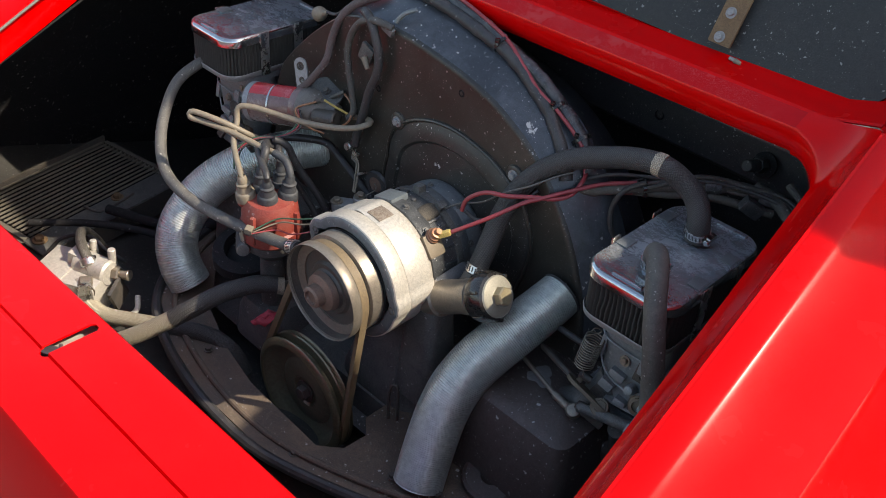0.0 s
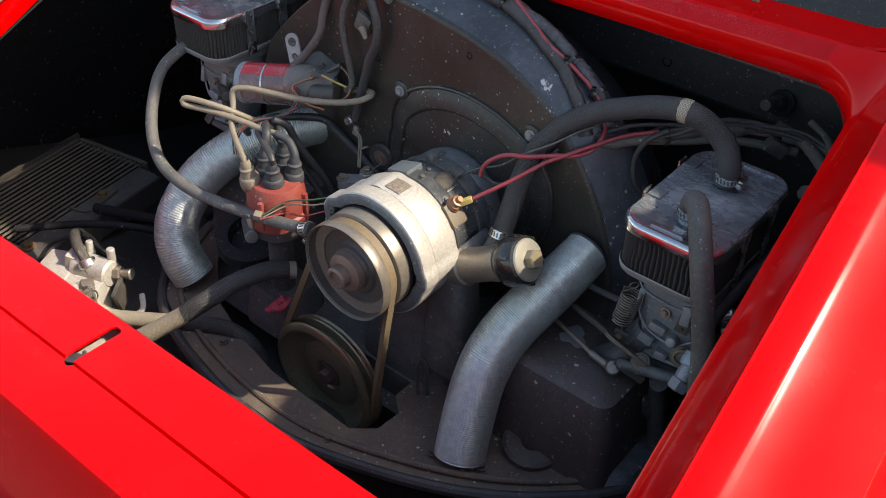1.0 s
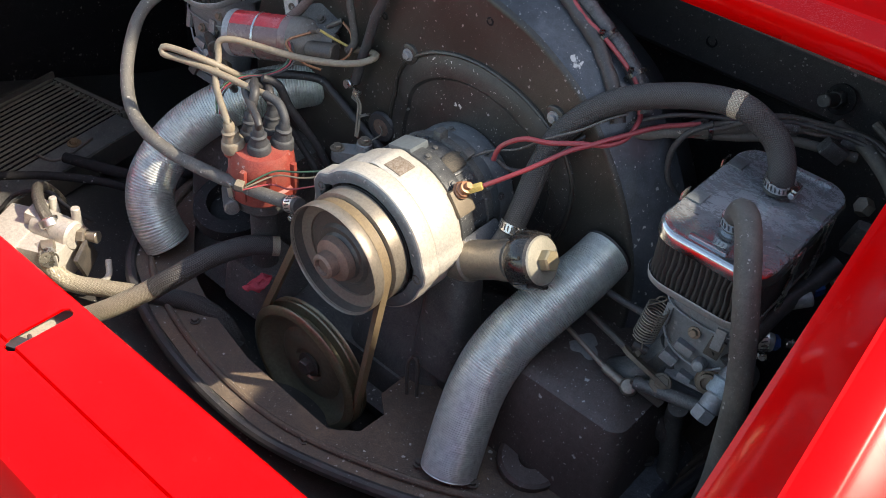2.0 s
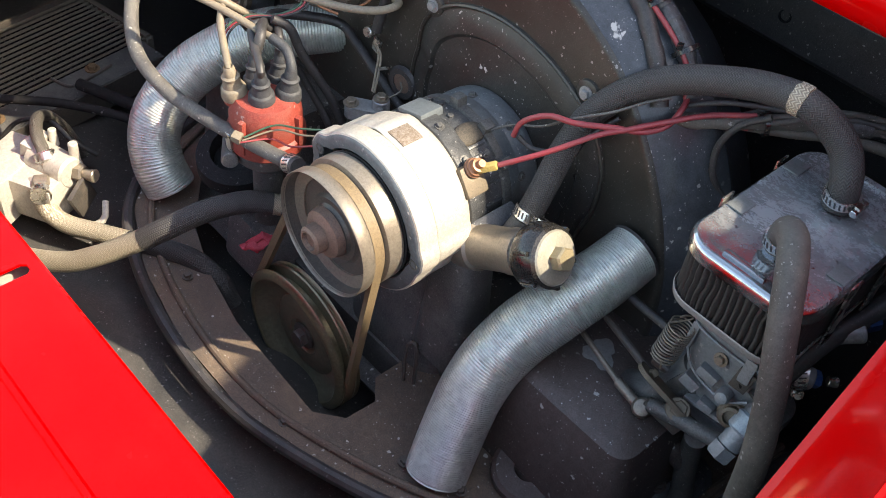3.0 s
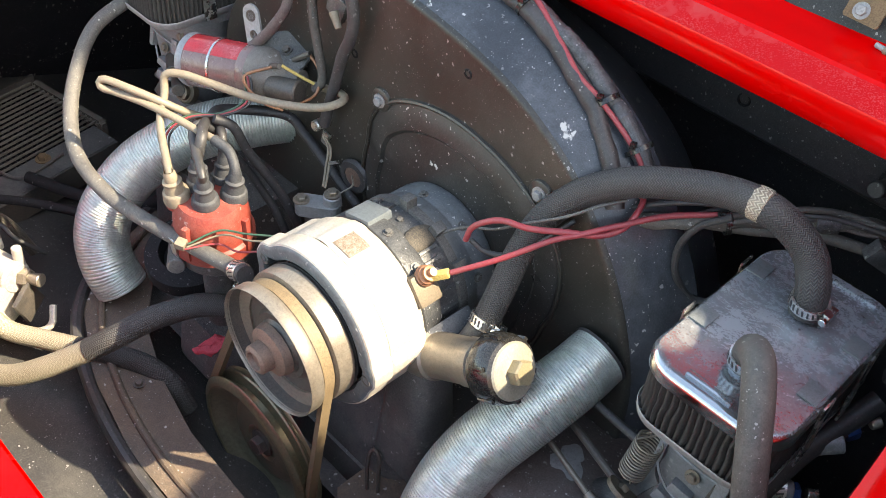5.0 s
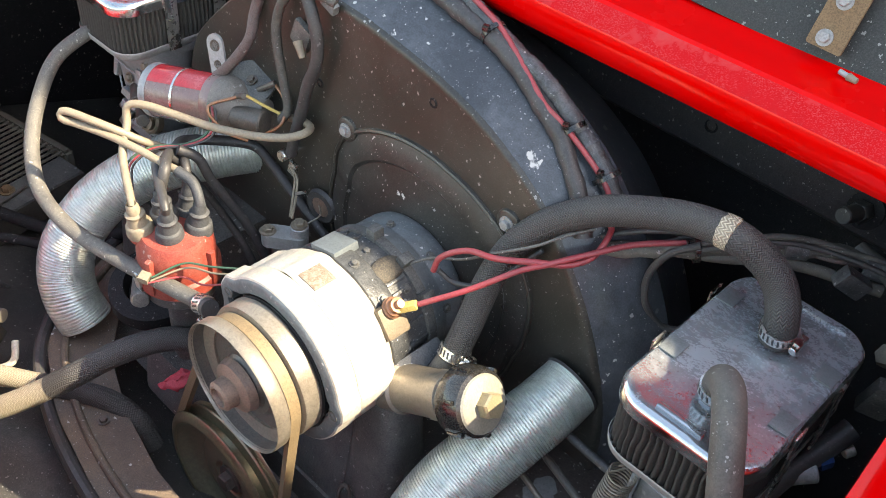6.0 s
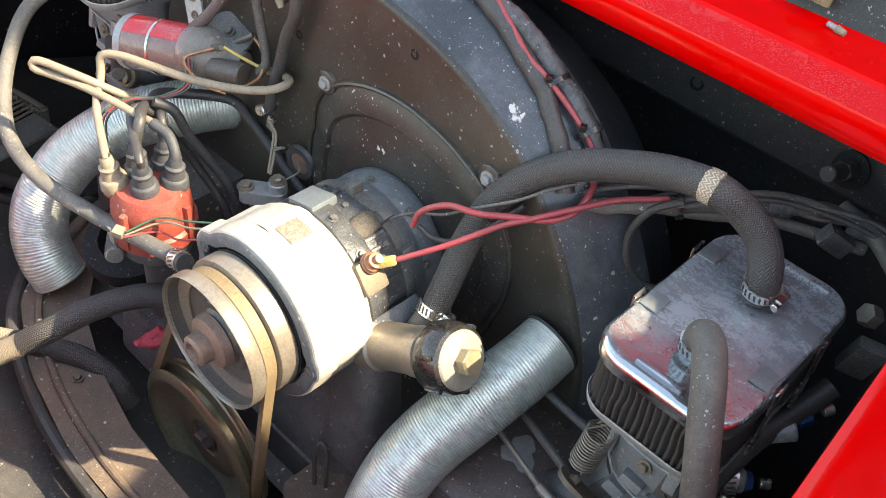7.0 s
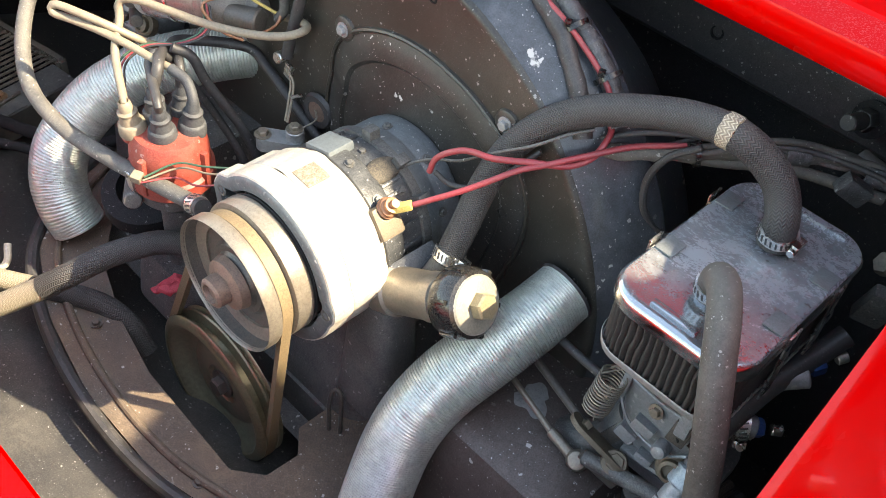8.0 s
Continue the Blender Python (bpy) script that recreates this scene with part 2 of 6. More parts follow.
BRAID_DARK = braid("grimy_dark_braid", (0.05, 0.045, 0.038), (0.21, 0.19, 0.16), 0.3, 20, 0.0020)
# paler braid colours for the sun patch painted on the breather hose
BRAID_PALE = braid("sunlit_pale_braid", (0.16, 0.13, 0.09), (0.60, 0.53, 0.40), 0.0, 16, 0.0022)
BELT = grimy("worn_rubber_belt", (0.15, 0.108, 0.062), (0.25, 0.185, 0.10), 0.6, 0.0, 0.6, 0.0, 60, 0.1)
VENT = grimy("pale_grey_rubber", (0.070, 0.067, 0.063), (0.18, 0.163, 0.14), 0.6, 0.0, 0.9, 0.6, 24, 0.1, 260, (0.5, 0.47, 0.42))
OLIVE = grimy("olive_steel", (0.16, 0.146, 0.10), (0.18, 0.156, 0.11), 0.34, 0.4, 0.3, 0.0, 26, 0.1, grit=0.2)
RUST_TIN = grimy("rust_tinged_tin", (0.082, 0.065, 0.053), (0.27, 0.185, 0.12), 0.6, 0.0, 0.6, 0.9, 16, 0.3)
FLOOR = grimy("dusty_black_floor", (0.032, 0.031, 0.030), (0.15, 0.14, 0.125), 0.5, 0.0, 0.5, 0.6, 14, 0.6, 260)
BRASSY = grimy("worn_olive_steel", (0.22, 0.195, 0.125), (0.15, 0.13, 0.088), 0.30, 0.7, 0.3, 0.0, 40, 0.1, grit=0.2)
HUB = grimy("rusty_brown_hub", (0.16, 0.11, 0.09), (0.26, 0.15, 0.10), 0.5, 0.3, 0.7)
CAP_PLATE = grimy("dull_cap_plate", (0.31, 0.295, 0.245), (0.15, 0.135, 0.10), 0.35, 0.35, 0.7, 0.0, 60)
NUT_BRASS = grimy("brassy_plated_nut", (0.36, 0.30, 0.19), (0.20, 0.165, 0.10), 0.3, 0.5, 0.5, 0.0, 90)
LIDBLACK = grimy("black_lid_lining", (0.013, 0.014, 0.0135), (0.06, 0.06, 0.055), 0.6, 0.0, 0.3, 0.4, 16, 0.15, 240)
ASPHALT = grimy("asphalt", (0.05, 0.05, 0.052), (0.09, 0.088, 0.085), 0.85, 0.0, 0.6, 0.0, 3, 0.6)
LABEL = grimy("brown_label", (0.16, 0.115, 0.08), (0.46, 0.43, 0.38), 0.5, 0.1, 0.7, 0.0, 220)


# ---------------------------------------------------------------- mesh helpers
def V(*a):
    return Vector(a)


def finish(bm, smooth=35.0):
    bmesh.ops.recalc_face_normals(bm, faces=bm.faces)
    for f in bm.faces:
        f.smooth = True
    for e in bm.edges:
        if len(e.link_faces) == 2 and e.calc_face_angle(0) > radians(smooth):
            e.smooth = False
    return bm


def thing(name, base, label, category, group="", kind=""):
    e = new(name)
    e.empty_display_size = 0.02
    e.location = base
    return tagged(e, label, category, group, kind)


def part(name, bm, material, parent=None, label="", smooth=35.0):
    """One bmesh in world coordinates as a mesh object under a thing or a part."""
    finish(bm, smooth)
    me = bpy.data.meshes.new(name)
    bm.to_mesh(me)
    bm.free()
    me.materials.append(material)
    ob = new(name, me)
    if parent:
        ob.parent = parent
        base = parent.location if parent.type == "EMPTY" else V(0, 0, 0)
        ob.matrix_parent_inverse = Matrix.Translation(base).inverted()
    return tagged(ob, label)


def turn_to(axis):
    """The turn that brings z onto axis."""
    return V(0, 0, 1).rotation_difference(V(*axis).normalized()).to_matrix().to_4x4()


def lathe(profile, at=(0, 0, 0), axis=(0, 0, 1), seg=40, bm=None, closed=False):
    """Turns (radius, height) pairs round the axis."""
    bm = bm or bmesh.new()
    m = Matrix.Translation(at) @ turn_to(axis)
    rings = []
    for r, h in profile:
        if r < 1e-6:
            rings.append([bm.verts.new(m @ V(0, 0, h))])
        else:
            rings.append([bm.verts.new(m @ V(r * math.cos(a), r * math.sin(a), h)) for a in (2 * math.pi * i / seg for i in range(seg))])
    pairs = list(zip(rings, rings[1:])) + ([(rings[-1], rings[0])] if closed else [])
    for a, b in pairs:
        for i in range(seg):
            j = (i + 1) % seg
            if len(a) == 1 and len(b) == 1:
                continue
            if len(a) == 1:
                bm.faces.new((a[0], b[j], b[i]))
            elif len(b) == 1:
                bm.faces.new((a[i], a[j], b[0]))
            else:
                bm.faces.new((a[i], a[j], b[j], b[i]))
    return bm


def rod(a, b, r, r2=None, seg=16, bm=None, cham=0.15):
    """A capped round bar from a to b with slightly broken edges."""
    a, b = V(*a), V(*b)
    n = (b - a).length
    r2 = r if r2 is None else r2
    c = min(r, r2) * cham
    return lathe([(0, 0), (r - c, 0), (r, c), (r2, n - c), (r2 - c, n), (0, n)], a, b - a, seg, bm)


def box(at, size, turn=(0, 0, 0), bevel=0.002, bm=None):
    bm = bm or bmesh.new()
    made = bmesh.ops.create_cube(bm, size=1.0, matrix=pose(*at, *turn) @ Matrix.Diagonal((*size, 1)))
    if bevel:
        vs = set(made["verts"])
        bmesh.ops.bevel(bm, geom=[e for e in bm.edges if e.verts[0] in vs and e.verts[1] in vs], offset=min(bevel, min(size) * 0.45), segments=2, affect="EDGES", profile=0.7)
    return bm


def smooth_path(points, step=0.006):
    """Evenly spaced points on a Catmull-Rom curve through the given ones."""
    p = [V(*q) for q in points]
    p = [p[0] * 2 - p[1], *p, p[-1] * 2 - p[-2]]
    fine = []
    for a, b, c, d in zip(p, p[1:], p[2:], p[3:]):
        for k in range(16):
            t = k / 16
            fine.append(0.5 * (2 * b + (c - a) * t + (2 * a - 5 * b + 4 * c - d) * t * t + (3 * b - a - 3 * c + d) * t**3))
    fine.append(p[-2])
    run = [0.0]
    for a, b in zip(fine, fine[1:]):
        run.append(run[-1] + (b - a).length)
    n = max(2, round(run[-1] / step))
    out, k = [], 0
    for i in range(n + 1):
        s = run[-1] * i / n
        while k < len(run) - 2 and run[k + 1] < s:
            k += 1
        f = (s - run[k]) / max(1e-9, run[k + 1] - run[k])
        out.append(fine[k].lerp(fine[k + 1], min(1, f)))
    return out


def sweep(points, radius, seg=14, step=0.006, bm=None, hollow=0.0, wave=None):
    """A tube along a smooth path. wave(s): a factor on the radius at s metres along it."""
    bm = bm or bmesh.new()
    pts = smooth_path(points, step)
    tang = [(b - a).normalized() for a, b in zip([pts[0], *pts[:-1]], [*pts[1:], pts[-1]])]
    tang[0], tang[-1] = (pts[1] - pts[0]).normalized(), (pts[-1] - pts[-2]).normalized()
    side = tang[0].orthogonal().normalized()
    rings, runs, s = [], [], 0.0
    uv = bm.loops.layers.uv.verify()
    for i, (p, t) in enumerate(zip(pts, tang)):
        if i:
            side = tang[i - 1].rotation_difference(t) @ side
            s += (p - pts[i - 1]).length
        side = (side - t * side.dot(t)).normalized()
        up = t.cross(side)
        r = radius * (wave(s) if wave else 1.0)
        runs.append(s)
        rings.append([bm.verts.new(p + r * (math.cos(a) * side + math.sin(a) * up)) for a in (2 * math.pi * k / seg for k in range(seg))])
    for a, b, s0, s1 in zip(rings, rings[1:], runs, runs[1:]):
        for k in range(seg):
            j = (k + 1) % seg
            face = bm.faces.new((a[k], a[j], b[j], b[k]))
            for loop, at in zip(face.loops, ((k, s0), (k + 1, s0), (k + 1, s1), (k, s1))):
                loop[uv].uv = (at[0] / seg, at[1])
    for ring, t, p in ((rings[0], -tang[0], pts[0]), (rings[-1], tang[-1], pts[-1])):
        if hollow:
            inner = [bm.verts.new(p + (v.co - p) * hollow) for v in ring]
            deep = [bm.verts.new(v.co - t * radius * 0.6) for v in inner]
            for k in range(seg):
                j = (k + 1) % seg
                bm.faces.new((ring[k], ring[j], inner[j], inner[k]))
                bm.faces.new((inner[k], inner[j], deep[j], deep[k]))
            bm.faces.new(deep)
        else:
            bm.faces.new(ring)
    return bm


def outline(w, h, r, n=6):
    """A rounded rectangle about the origin, counter-clockwise."""
    out = []
    for cx, cy, a0 in ((w / 2 - r, h / 2 - r, 0), (-w / 2 + r, h / 2 - r, 90), (-w / 2 + r, -h / 2 + r, 180), (w / 2 - r, -h / 2 + r, 270)):
        for i in range(n + 1):
            a = radians(a0 + 90 * i / n)
            out.append((cx + r * math.cos(a), cy + r * math.sin(a)))
    return out


def loft(rings, bm=None, caps=True, closed=False):
    """Joins rings of equally many points."""
    bm = bm or bmesh.new()
    rows = [[bm.verts.new(p) for p in ring] for ring in rings]
    n = len(rows[0])
    for a, b in list(zip(rows, rows[1:])) + ([(rows[-1], rows[0])] if closed else []):
        for k in range(n):
            j = (k + 1) % n
            bm.faces.new((a[k], a[j], b[j], b[k]))
    if caps:
        bm.faces.new(rows[0][::-1])
        bm.faces.new(rows[-1])
    return bm


def strip(rows, bm=None):
    """A sheet through rows of equally many points."""
    bm = bm or bmesh.new()
    grid = [[bm.verts.new(p) for p in row] for row in rows]
    for a, b in zip(grid, grid[1:]):
        for k in range(len(a) - 1):
            bm.faces.new((a[k], a[k + 1], b[k + 1], b[k]))
    return bm


def thicken(bm, d):
    """Gives a sheet thickness, against its normals."""
    bmesh.ops.recalc_face_normals(bm, faces=bm.faces)
    bmesh.ops.solidify(bm, geom=bm.faces[:], thickness=d)
    return bm


def hexagon(at, axis, r, h, bm=None, turn=0.0):
    bm = bm or bmesh.new()
    m = Matrix.Translation(at) @ turn_to(axis) @ pose(0, 0, 0, 0, 0, turn)
    ring = lambda s, z: [m @ V(r * s * math.cos(radians(60 * i)), r * s * math.sin(radians(60 * i)), z) for i in range(6)]
    return loft([ring(1, 0), ring(1, h * 0.82), ring(0.86, h)], bm)


def bolt(at, axis, r, parent, material=None, name="bolt"):
    """A hexagon head on a washer."""
    axis = V(*axis).normalized()
    bm = lathe([(0, 0), (r * 1.5, 0), (r * 1.5, r * 0.22), (0, r * 0.22)], at, axis, 18)
    hexagon(V(*at) + axis * r * 0.22, axis, r, r * 0.8, bm)
    return part(name, bm, material or STEEL, parent)


def hose_clamp(at, axis, r, parent, width=0.011):
    """A slotted worm-drive band with its screw housing."""
    bm = lathe([(r, -width / 2), (r + 0.0014, -width / 2), (r + 0.0014, width / 2), (r, width / 2)], at, axis, 36, None, True)
    m = Matrix.Translation(at) @ turn_to(axis)
    dark = bmesh.new()
    n = max(14, round(2 * math.pi * r / 0.0033))
    for i in range(n):
        q = m @ pose(0, 0, 0, 0, 0, 360 * i / n) @ pose(r + 0.0014, 0, 0) @ pose(0, 0, 0, 14)
        bmesh.ops.create_cube(dark, size=1, matrix=q @ Matrix.Diagonal((0.0006, 0.0013, width * 0.62, 1)))
    q = m @ pose(r + 0.004, 0, 0)
    bmesh.ops.create_cube(bm, size=1, matrix=q @ Matrix.Diagonal((0.005, 0.011, width * 1.02, 1)))
    a, b = q @ V(0, -0.010, 0), q @ V(0, 0.007, 0)
    rod(a, b, 0.0031, None, 12, bm)
    band = part("clamp", bm, PLATED, parent, "slotted plated steel hose clamp")
    part("slot_row", dark, RUBBER, band, "dark slots in the band")
    return band


# ---------------------------------------------------------------- setting: ground and car body
def sheet(name, rows, material, parent=None, thick=0.0, label="", smooth=35.0):
    bm = strip(rows)
    if thick:
        thicken(bm, thick)
    return part(name, bm, material, parent, label, smooth)


bm = bmesh.new()
bmesh.ops.create_grid(bm, x_segments=2, y_segments=2, size=400)
ground = tagged(part("ground", bm, ASPHALT), "grey asphalt ground under the car", "ground", "", "structure")

# unseen plain wall added beside the car; its raking top shapes the shade
rake = [(0.205, 0.0), (0.205, 1.62), (0.27, 1.64), (0.285, 1.60), (0.31, 1.60), (0.375, 1.68), (0.40, 1.80), (0.515, 2.09), (0.56, 2.27), (0.60, 2.40), (1.0, 2.45), (1.0, 0.0)]
PLASTER = grimy("grey_plaster", (0.42, 0.40, 0.37), (0.33, 0.31, 0.28), 0.85, 0.0, 0.5, 0.0, 5, 0.3)
tagged(part("wall_east", loft([[V(x, y, z) for y, z in rake] for x in (0.95, 1.05)]), PLASTER), "added unseen grey wall, raking top shaped to shade the bay", "wall", "", "structure")
car = thing("car", (0, 0, 0.2), "red sports car body with an open engine bay", "car")


def deck_z(y):
    """Height of the engine opening's side edge."""
    return 0.866 + 0.47 * (y + 0.17)


def rim_x(y):
    return 0.414 - 0.044 * (y + 0.397)


def crest(y):
    """The crest of the flank beside the opening."""
    return V(0.459 - 0.06 * (y + 0.35), y, 0.895 + 0.36 * (y + 0.35))


tilt = lambda x: 0.02 * (x - 0.3)


# frame of the opening: skirt, lip, ridge and sloping seat, round the corner to the front
def side_row(y):
    x, z, o = rim_x(y), deck_z(y), crest(y)
    return [V(x + 0.004, y, z - 0.05), V(x, y, z - 0.009), V(x + 0.0005, y, z - 0.003), V(x + 0.004, y, z), V(x + 0.008, y, z + 0.004), V(x, y, z).lerp(o, 0.5) + V(0.003, 0, -0.003), V(x, y, z).lerp(o, 0.93) + V(0.002, 0, -0.001), o]


def front_row(x):
    k = tilt(x)
    return [V(x, y, z + k) for y, z in ((0.086, 0.957), (0.067, 0.966), (0.0610, 0.976), (0.0580, 0.9905), (0.0592, 0.9935), (0.068, 0.9980), (0.076, 1.0005), (0.0795, 1.0020))]


rows = [side_row(-0.60 + 0.63 * i / 20) for i in range(21)]
last, first = rows[-1], front_row(0.355)
for i in range(1, 9):
    a = radians(90 * i / 9)
    rows.append([V(p.x + (q.x - p.x) * (1 - math.cos(a)), p.y + (q.y - p.y) * math.sin(a), p.z + (q.z - p.z) * math.sin(a) ** 2) for p, q in zip(last, first)])
rows.append(first)
sheet("opening_frame", rows, RED, car, 0.0025)
sheet("front_ledge", [front_row(x)[:5] for x in (0.355, 0.2, 0.0, -0.3, -0.62)], RED, car, 0.0025)
sheet("seat_strip", [front_row(x)[4:] for x in (0.355, 0.2, 0.0, -0.3, -0.62)], RED_DUST, car, 0.0025, "dusty red lid seat")


# flank: crest, flat shoulder, soft crease, slope, lower crease
def flank(y):
    o = crest(y)
    return [o + V(dx, 0, dz) for dx, dz in ((-0.034, -0.075) if y > 0.04 else (0.001, -0.006), (-0.0005, -0.002) if y > 0.04 else (0.0005, -0.003), (0.0, 0.0), (0.002, 0.0008), (0.020, -0.0015), (0.023, -0.0030), (0.027, -0.0062), (0.058, -0.0135), (0.094, -0.023), (0.0965, -0.026), (0.099, -0.034), (0.112, -0.070), (0.15, -0.15), (0.22, -0.28), (0.23, -0.50))]


sheet("side_panel", [flank(-0.60 + 0.95 * i / 24) for i in range(25)], RED, car, 0.003)


def left_panel(sign, x0, x1, name, haunch):
    rows = []
    for i in range(31):
        y = -0.60 + 0.9 * i / 30
        x = x0 + (x1 - x0) * (y + 0.397) / 0.457
        z = 0.748 + 0.52 * (min(y, 0.06) + 0.397) + max(0.0, y - 0.06) * 0.5
        s = sign
        h = 0.0
        across = ((0.004, -0.05), (0.0, -0.008), (0.002, -0.002), (0.008, 0.001), (0.020, 0.004), (0.040, 0.008), (0.070, 0.010), (0.122, 0.004), (0.128, 0.001), (0.136, -0.008), (0.22, -0.03), (0.40, -0.09), (0.46, -0.32), (0.47, -0.60))
        rows.append([V(x + s * dx, y, z + dz) for dx, dz in across])
    return sheet(name, rows, RED, car, 0.003)


left_panel(-1, -0.642, -0.632, "side_panel", 0.0)


# rear panel with a folded seam and a slot
def rear_z(x):
    return 0.713 + 0.045 * x


def rear_panel():
    prof = [(-0.402, -0.06), (-0.397, -0.004), (-0.400, 0.0), (-0.409, 0.001), (-0.413, 0.001), (-0.4665, 0.001), (-0.468, -0.003), (-0.472, -0.003), (-0.4735, 0.0), (-0.52, 0.0), (-0.533, -0.004), (-0.54, -0.016), (-0.555, -0.12), (-0.56, -0.14), (-0.545, -0.26)]
    xs = [-1.0, -0.6, -0.3, -0.125, -0.1215, -0.1145, -0.111, 0.0, 0.2, 0.42, 0.7]
    bm = bmesh.new()
    grid = [[bm.verts.new((x, y, rear_z(x) + dz)) for y, dz in prof] for x in xs]
    for i, (a, b) in enumerate(zip(grid, grid[1:])):
        for k in range(len(prof) - 1):
            q = [a[k], a[k + 1], b[k + 1], b[k]]
            if 3 <= i <= 5 and 3 <= k <= 6:
                # rounded ends of the slot
                if i != 4 and k in (3, 6):
                    q.pop({(3, 3): 2, (3, 6): 3, (5, 3): 1, (5, 6): 0}[i, k])
                    bm.faces.new(q)
                continue
            bm.faces.new(q)
    thicken(bm, 0.0025)
    return part("rear_panel", bm, RED, car)


part("latch_plate", box((-0.122, -0.438, 0.682), (0.060, 0.075, 0.003), (6, 10, 8), 0.001), CAST, car, "pale metal plate under the slot")
part("latch_arm", box((-0.1185, -0.4605, 0.7015), (0.018, 0.014, 0.006), (0, 0, 24), 0.002), RUBBER, car, "black latch arm in the slot")
part("latch_pin", rod((-0.122, -0.449, 0.702), (-0.114, -0.452, 0.703), 0.0022, None, 10), DARK_STEEL, car)
rear_panel()
# front ledge below the lid hinges
prof = [(0.0795, 1.0020), (0.0815, 1.0042), (0.086, 1.0050), (0.098, 1.0056), (0.110, 1.0064), (0.117, 1.0082), (0.15, 1.0078), (0.40, 1.005)]
sheet("hinge_panel", [[V(x, y, z + tilt(x) + max(0.0, x - 0.37) * 0.25) for y, z in prof] for x in (-0.62, -0.3, 0.1, 0.3, 0.37, 0.42, 0.47)], RED, car, 0.0025)
# black inside: firewall, side walls, floor
sheet("firewall", [[V(x, y, z) for y, z in ((0.09, 0.955), (0.16, 0.955), (0.200, 0.915), (0.2065, 0.87), (0.208, 0.842), (0.214, 0.836), (0.30, 0.826), (0.335, 0.78), (0.34, 0.25), (0.34, 0.0))] for x in (-0.30, 0.1, 0.6)], FIRE, car, 0.003)
# left half of the same firewall, in darker black in place of shade
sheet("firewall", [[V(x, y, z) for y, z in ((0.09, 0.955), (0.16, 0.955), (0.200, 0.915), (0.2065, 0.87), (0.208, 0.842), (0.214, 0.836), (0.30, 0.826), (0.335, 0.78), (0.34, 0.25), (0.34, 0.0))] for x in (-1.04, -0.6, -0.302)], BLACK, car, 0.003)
sheet("inner_wall", [[V(x, y, deck_z(y) * k + z) for y in (-0.56, -0.2, 0.06, 0.24, 0.345)] for x, k, z in ((0.422, 1, -0.052), (0.455, 1, -0.10), (0.47, 0, 0.5), (0.47, 0, 0.0))], FIRE, car, 0.003)
# left wall likewise darkened by colour to read as shaded
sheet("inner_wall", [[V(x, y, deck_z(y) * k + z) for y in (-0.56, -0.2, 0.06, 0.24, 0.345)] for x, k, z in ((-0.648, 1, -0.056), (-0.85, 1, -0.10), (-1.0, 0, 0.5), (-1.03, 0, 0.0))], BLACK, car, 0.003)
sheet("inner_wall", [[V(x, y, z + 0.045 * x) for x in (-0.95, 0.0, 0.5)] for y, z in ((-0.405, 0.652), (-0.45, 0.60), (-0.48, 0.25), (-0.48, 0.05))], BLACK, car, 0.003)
sheet("bay_floor", [[V(x, y, z) for x in (-1.04, -0.3, 0.0, 0.5)] for y, z in ((-0.49, 0.47), (-0.3, 0.475), (-0.24, 0.46), (0.25, 0.30), (0.35, 0.28))], FLOOR, car, 0.003)

# lid, open, hinged at the front
LID = pose(-0.105, 0.128, 1.018, 64, 1.2, 0)
o = outline(1.03, 0.575, 0.05)
ring = lambda s, z: [LID @ V(x * s, 0.2775 + y * s, z) for x, y in o]
lid = part("engine_lid", loft([ring(1, 0.0), ring(1.004, -0.004), ring(1.0, -0.022), ring(0.985, -0.026)]), RED, car, "open red engine lid")
part("lining", loft([ring(0.9955, 0.004), ring(0.997, 0.001)]), LIDBLACK, lid, "black lining with worn edge")

# ---------------------------------------------------------------- engine
AX = V(0, 0, 0.72)  # alternator axis, along y
engine = thing("engine", (-0.05, 0, 0.40), "air-cooled engine with black fan shroud and tinware", "engine")

# fan shroud: flat face, flared shell behind it, raised stamped disc
front = [(-0.36, 0.60), (-0.355, 0.74), (-0.34, 0.80), (-0.315, 0.835), (-0.259, 0.888), (-0.205, 0.925), (-0.15, 0.938), (-0.094, 0.938), (-0.045, 0.932), (0.0, 0.924), (0.045, 0.911), (0.08, 0.894), (0.113, 0.872), (0.145, 0.838), (0.175, 0.795), (0.198, 0.745), (0.212, 0.69), (0.215, 0.60)]
edge = smooth_path([(x, 0, z) for x, z in front], 0.011)
edge_out = []
for a, b in zip([edge[0], *edge[:-1]], [*edge[1:], edge[-1]]):
    d = (b - a).normalized()
    w = min(1.0, max(0.0, (0.5 * (a.x + b.x) + 0.24) / 0.14))
    edge_out.append((V(-d.z, 0, d.x), w * w * (3 - 2 * w)))


def shroud_ring(out, y, drop=0.0):
    """The face's outline, pushed outwards where the shell flares."""
    return [p + n * (out * (0.15 + 0.85 * w) if out > 0 else out) + V(0, y, -drop) for p, (n, w) in zip(edge, edge_out)]


part("shroud_face", loft([shroud_ring(0.002, 0.004), shroud_ring(0.0006, 0.0014), shroud_ring(-0.0015, 0.0), shroud_ring(-0.006, 0.0)]), SHROUD, engine, "brown-black dust-splashed fan shroud face")
part("shroud_shell", loft([shroud_ring(0.001, 0.0035), shroud_ring(0.006, 0.008), shroud_ring(0.018, 0.026), shroud_ring(0.028, 0.044), shroud_ring(0.0315, 0.053), shroud_ring(0.031, 0.060), shroud_ring(0.024, 0.070, 0.004), shroud_ring(0.010, 0.10, 0.012), shroud_ring(0.001, 0.15, 0.03)], None, False), FLARE, engine, "scuffed black flared shroud shell, tinted with sky blue")


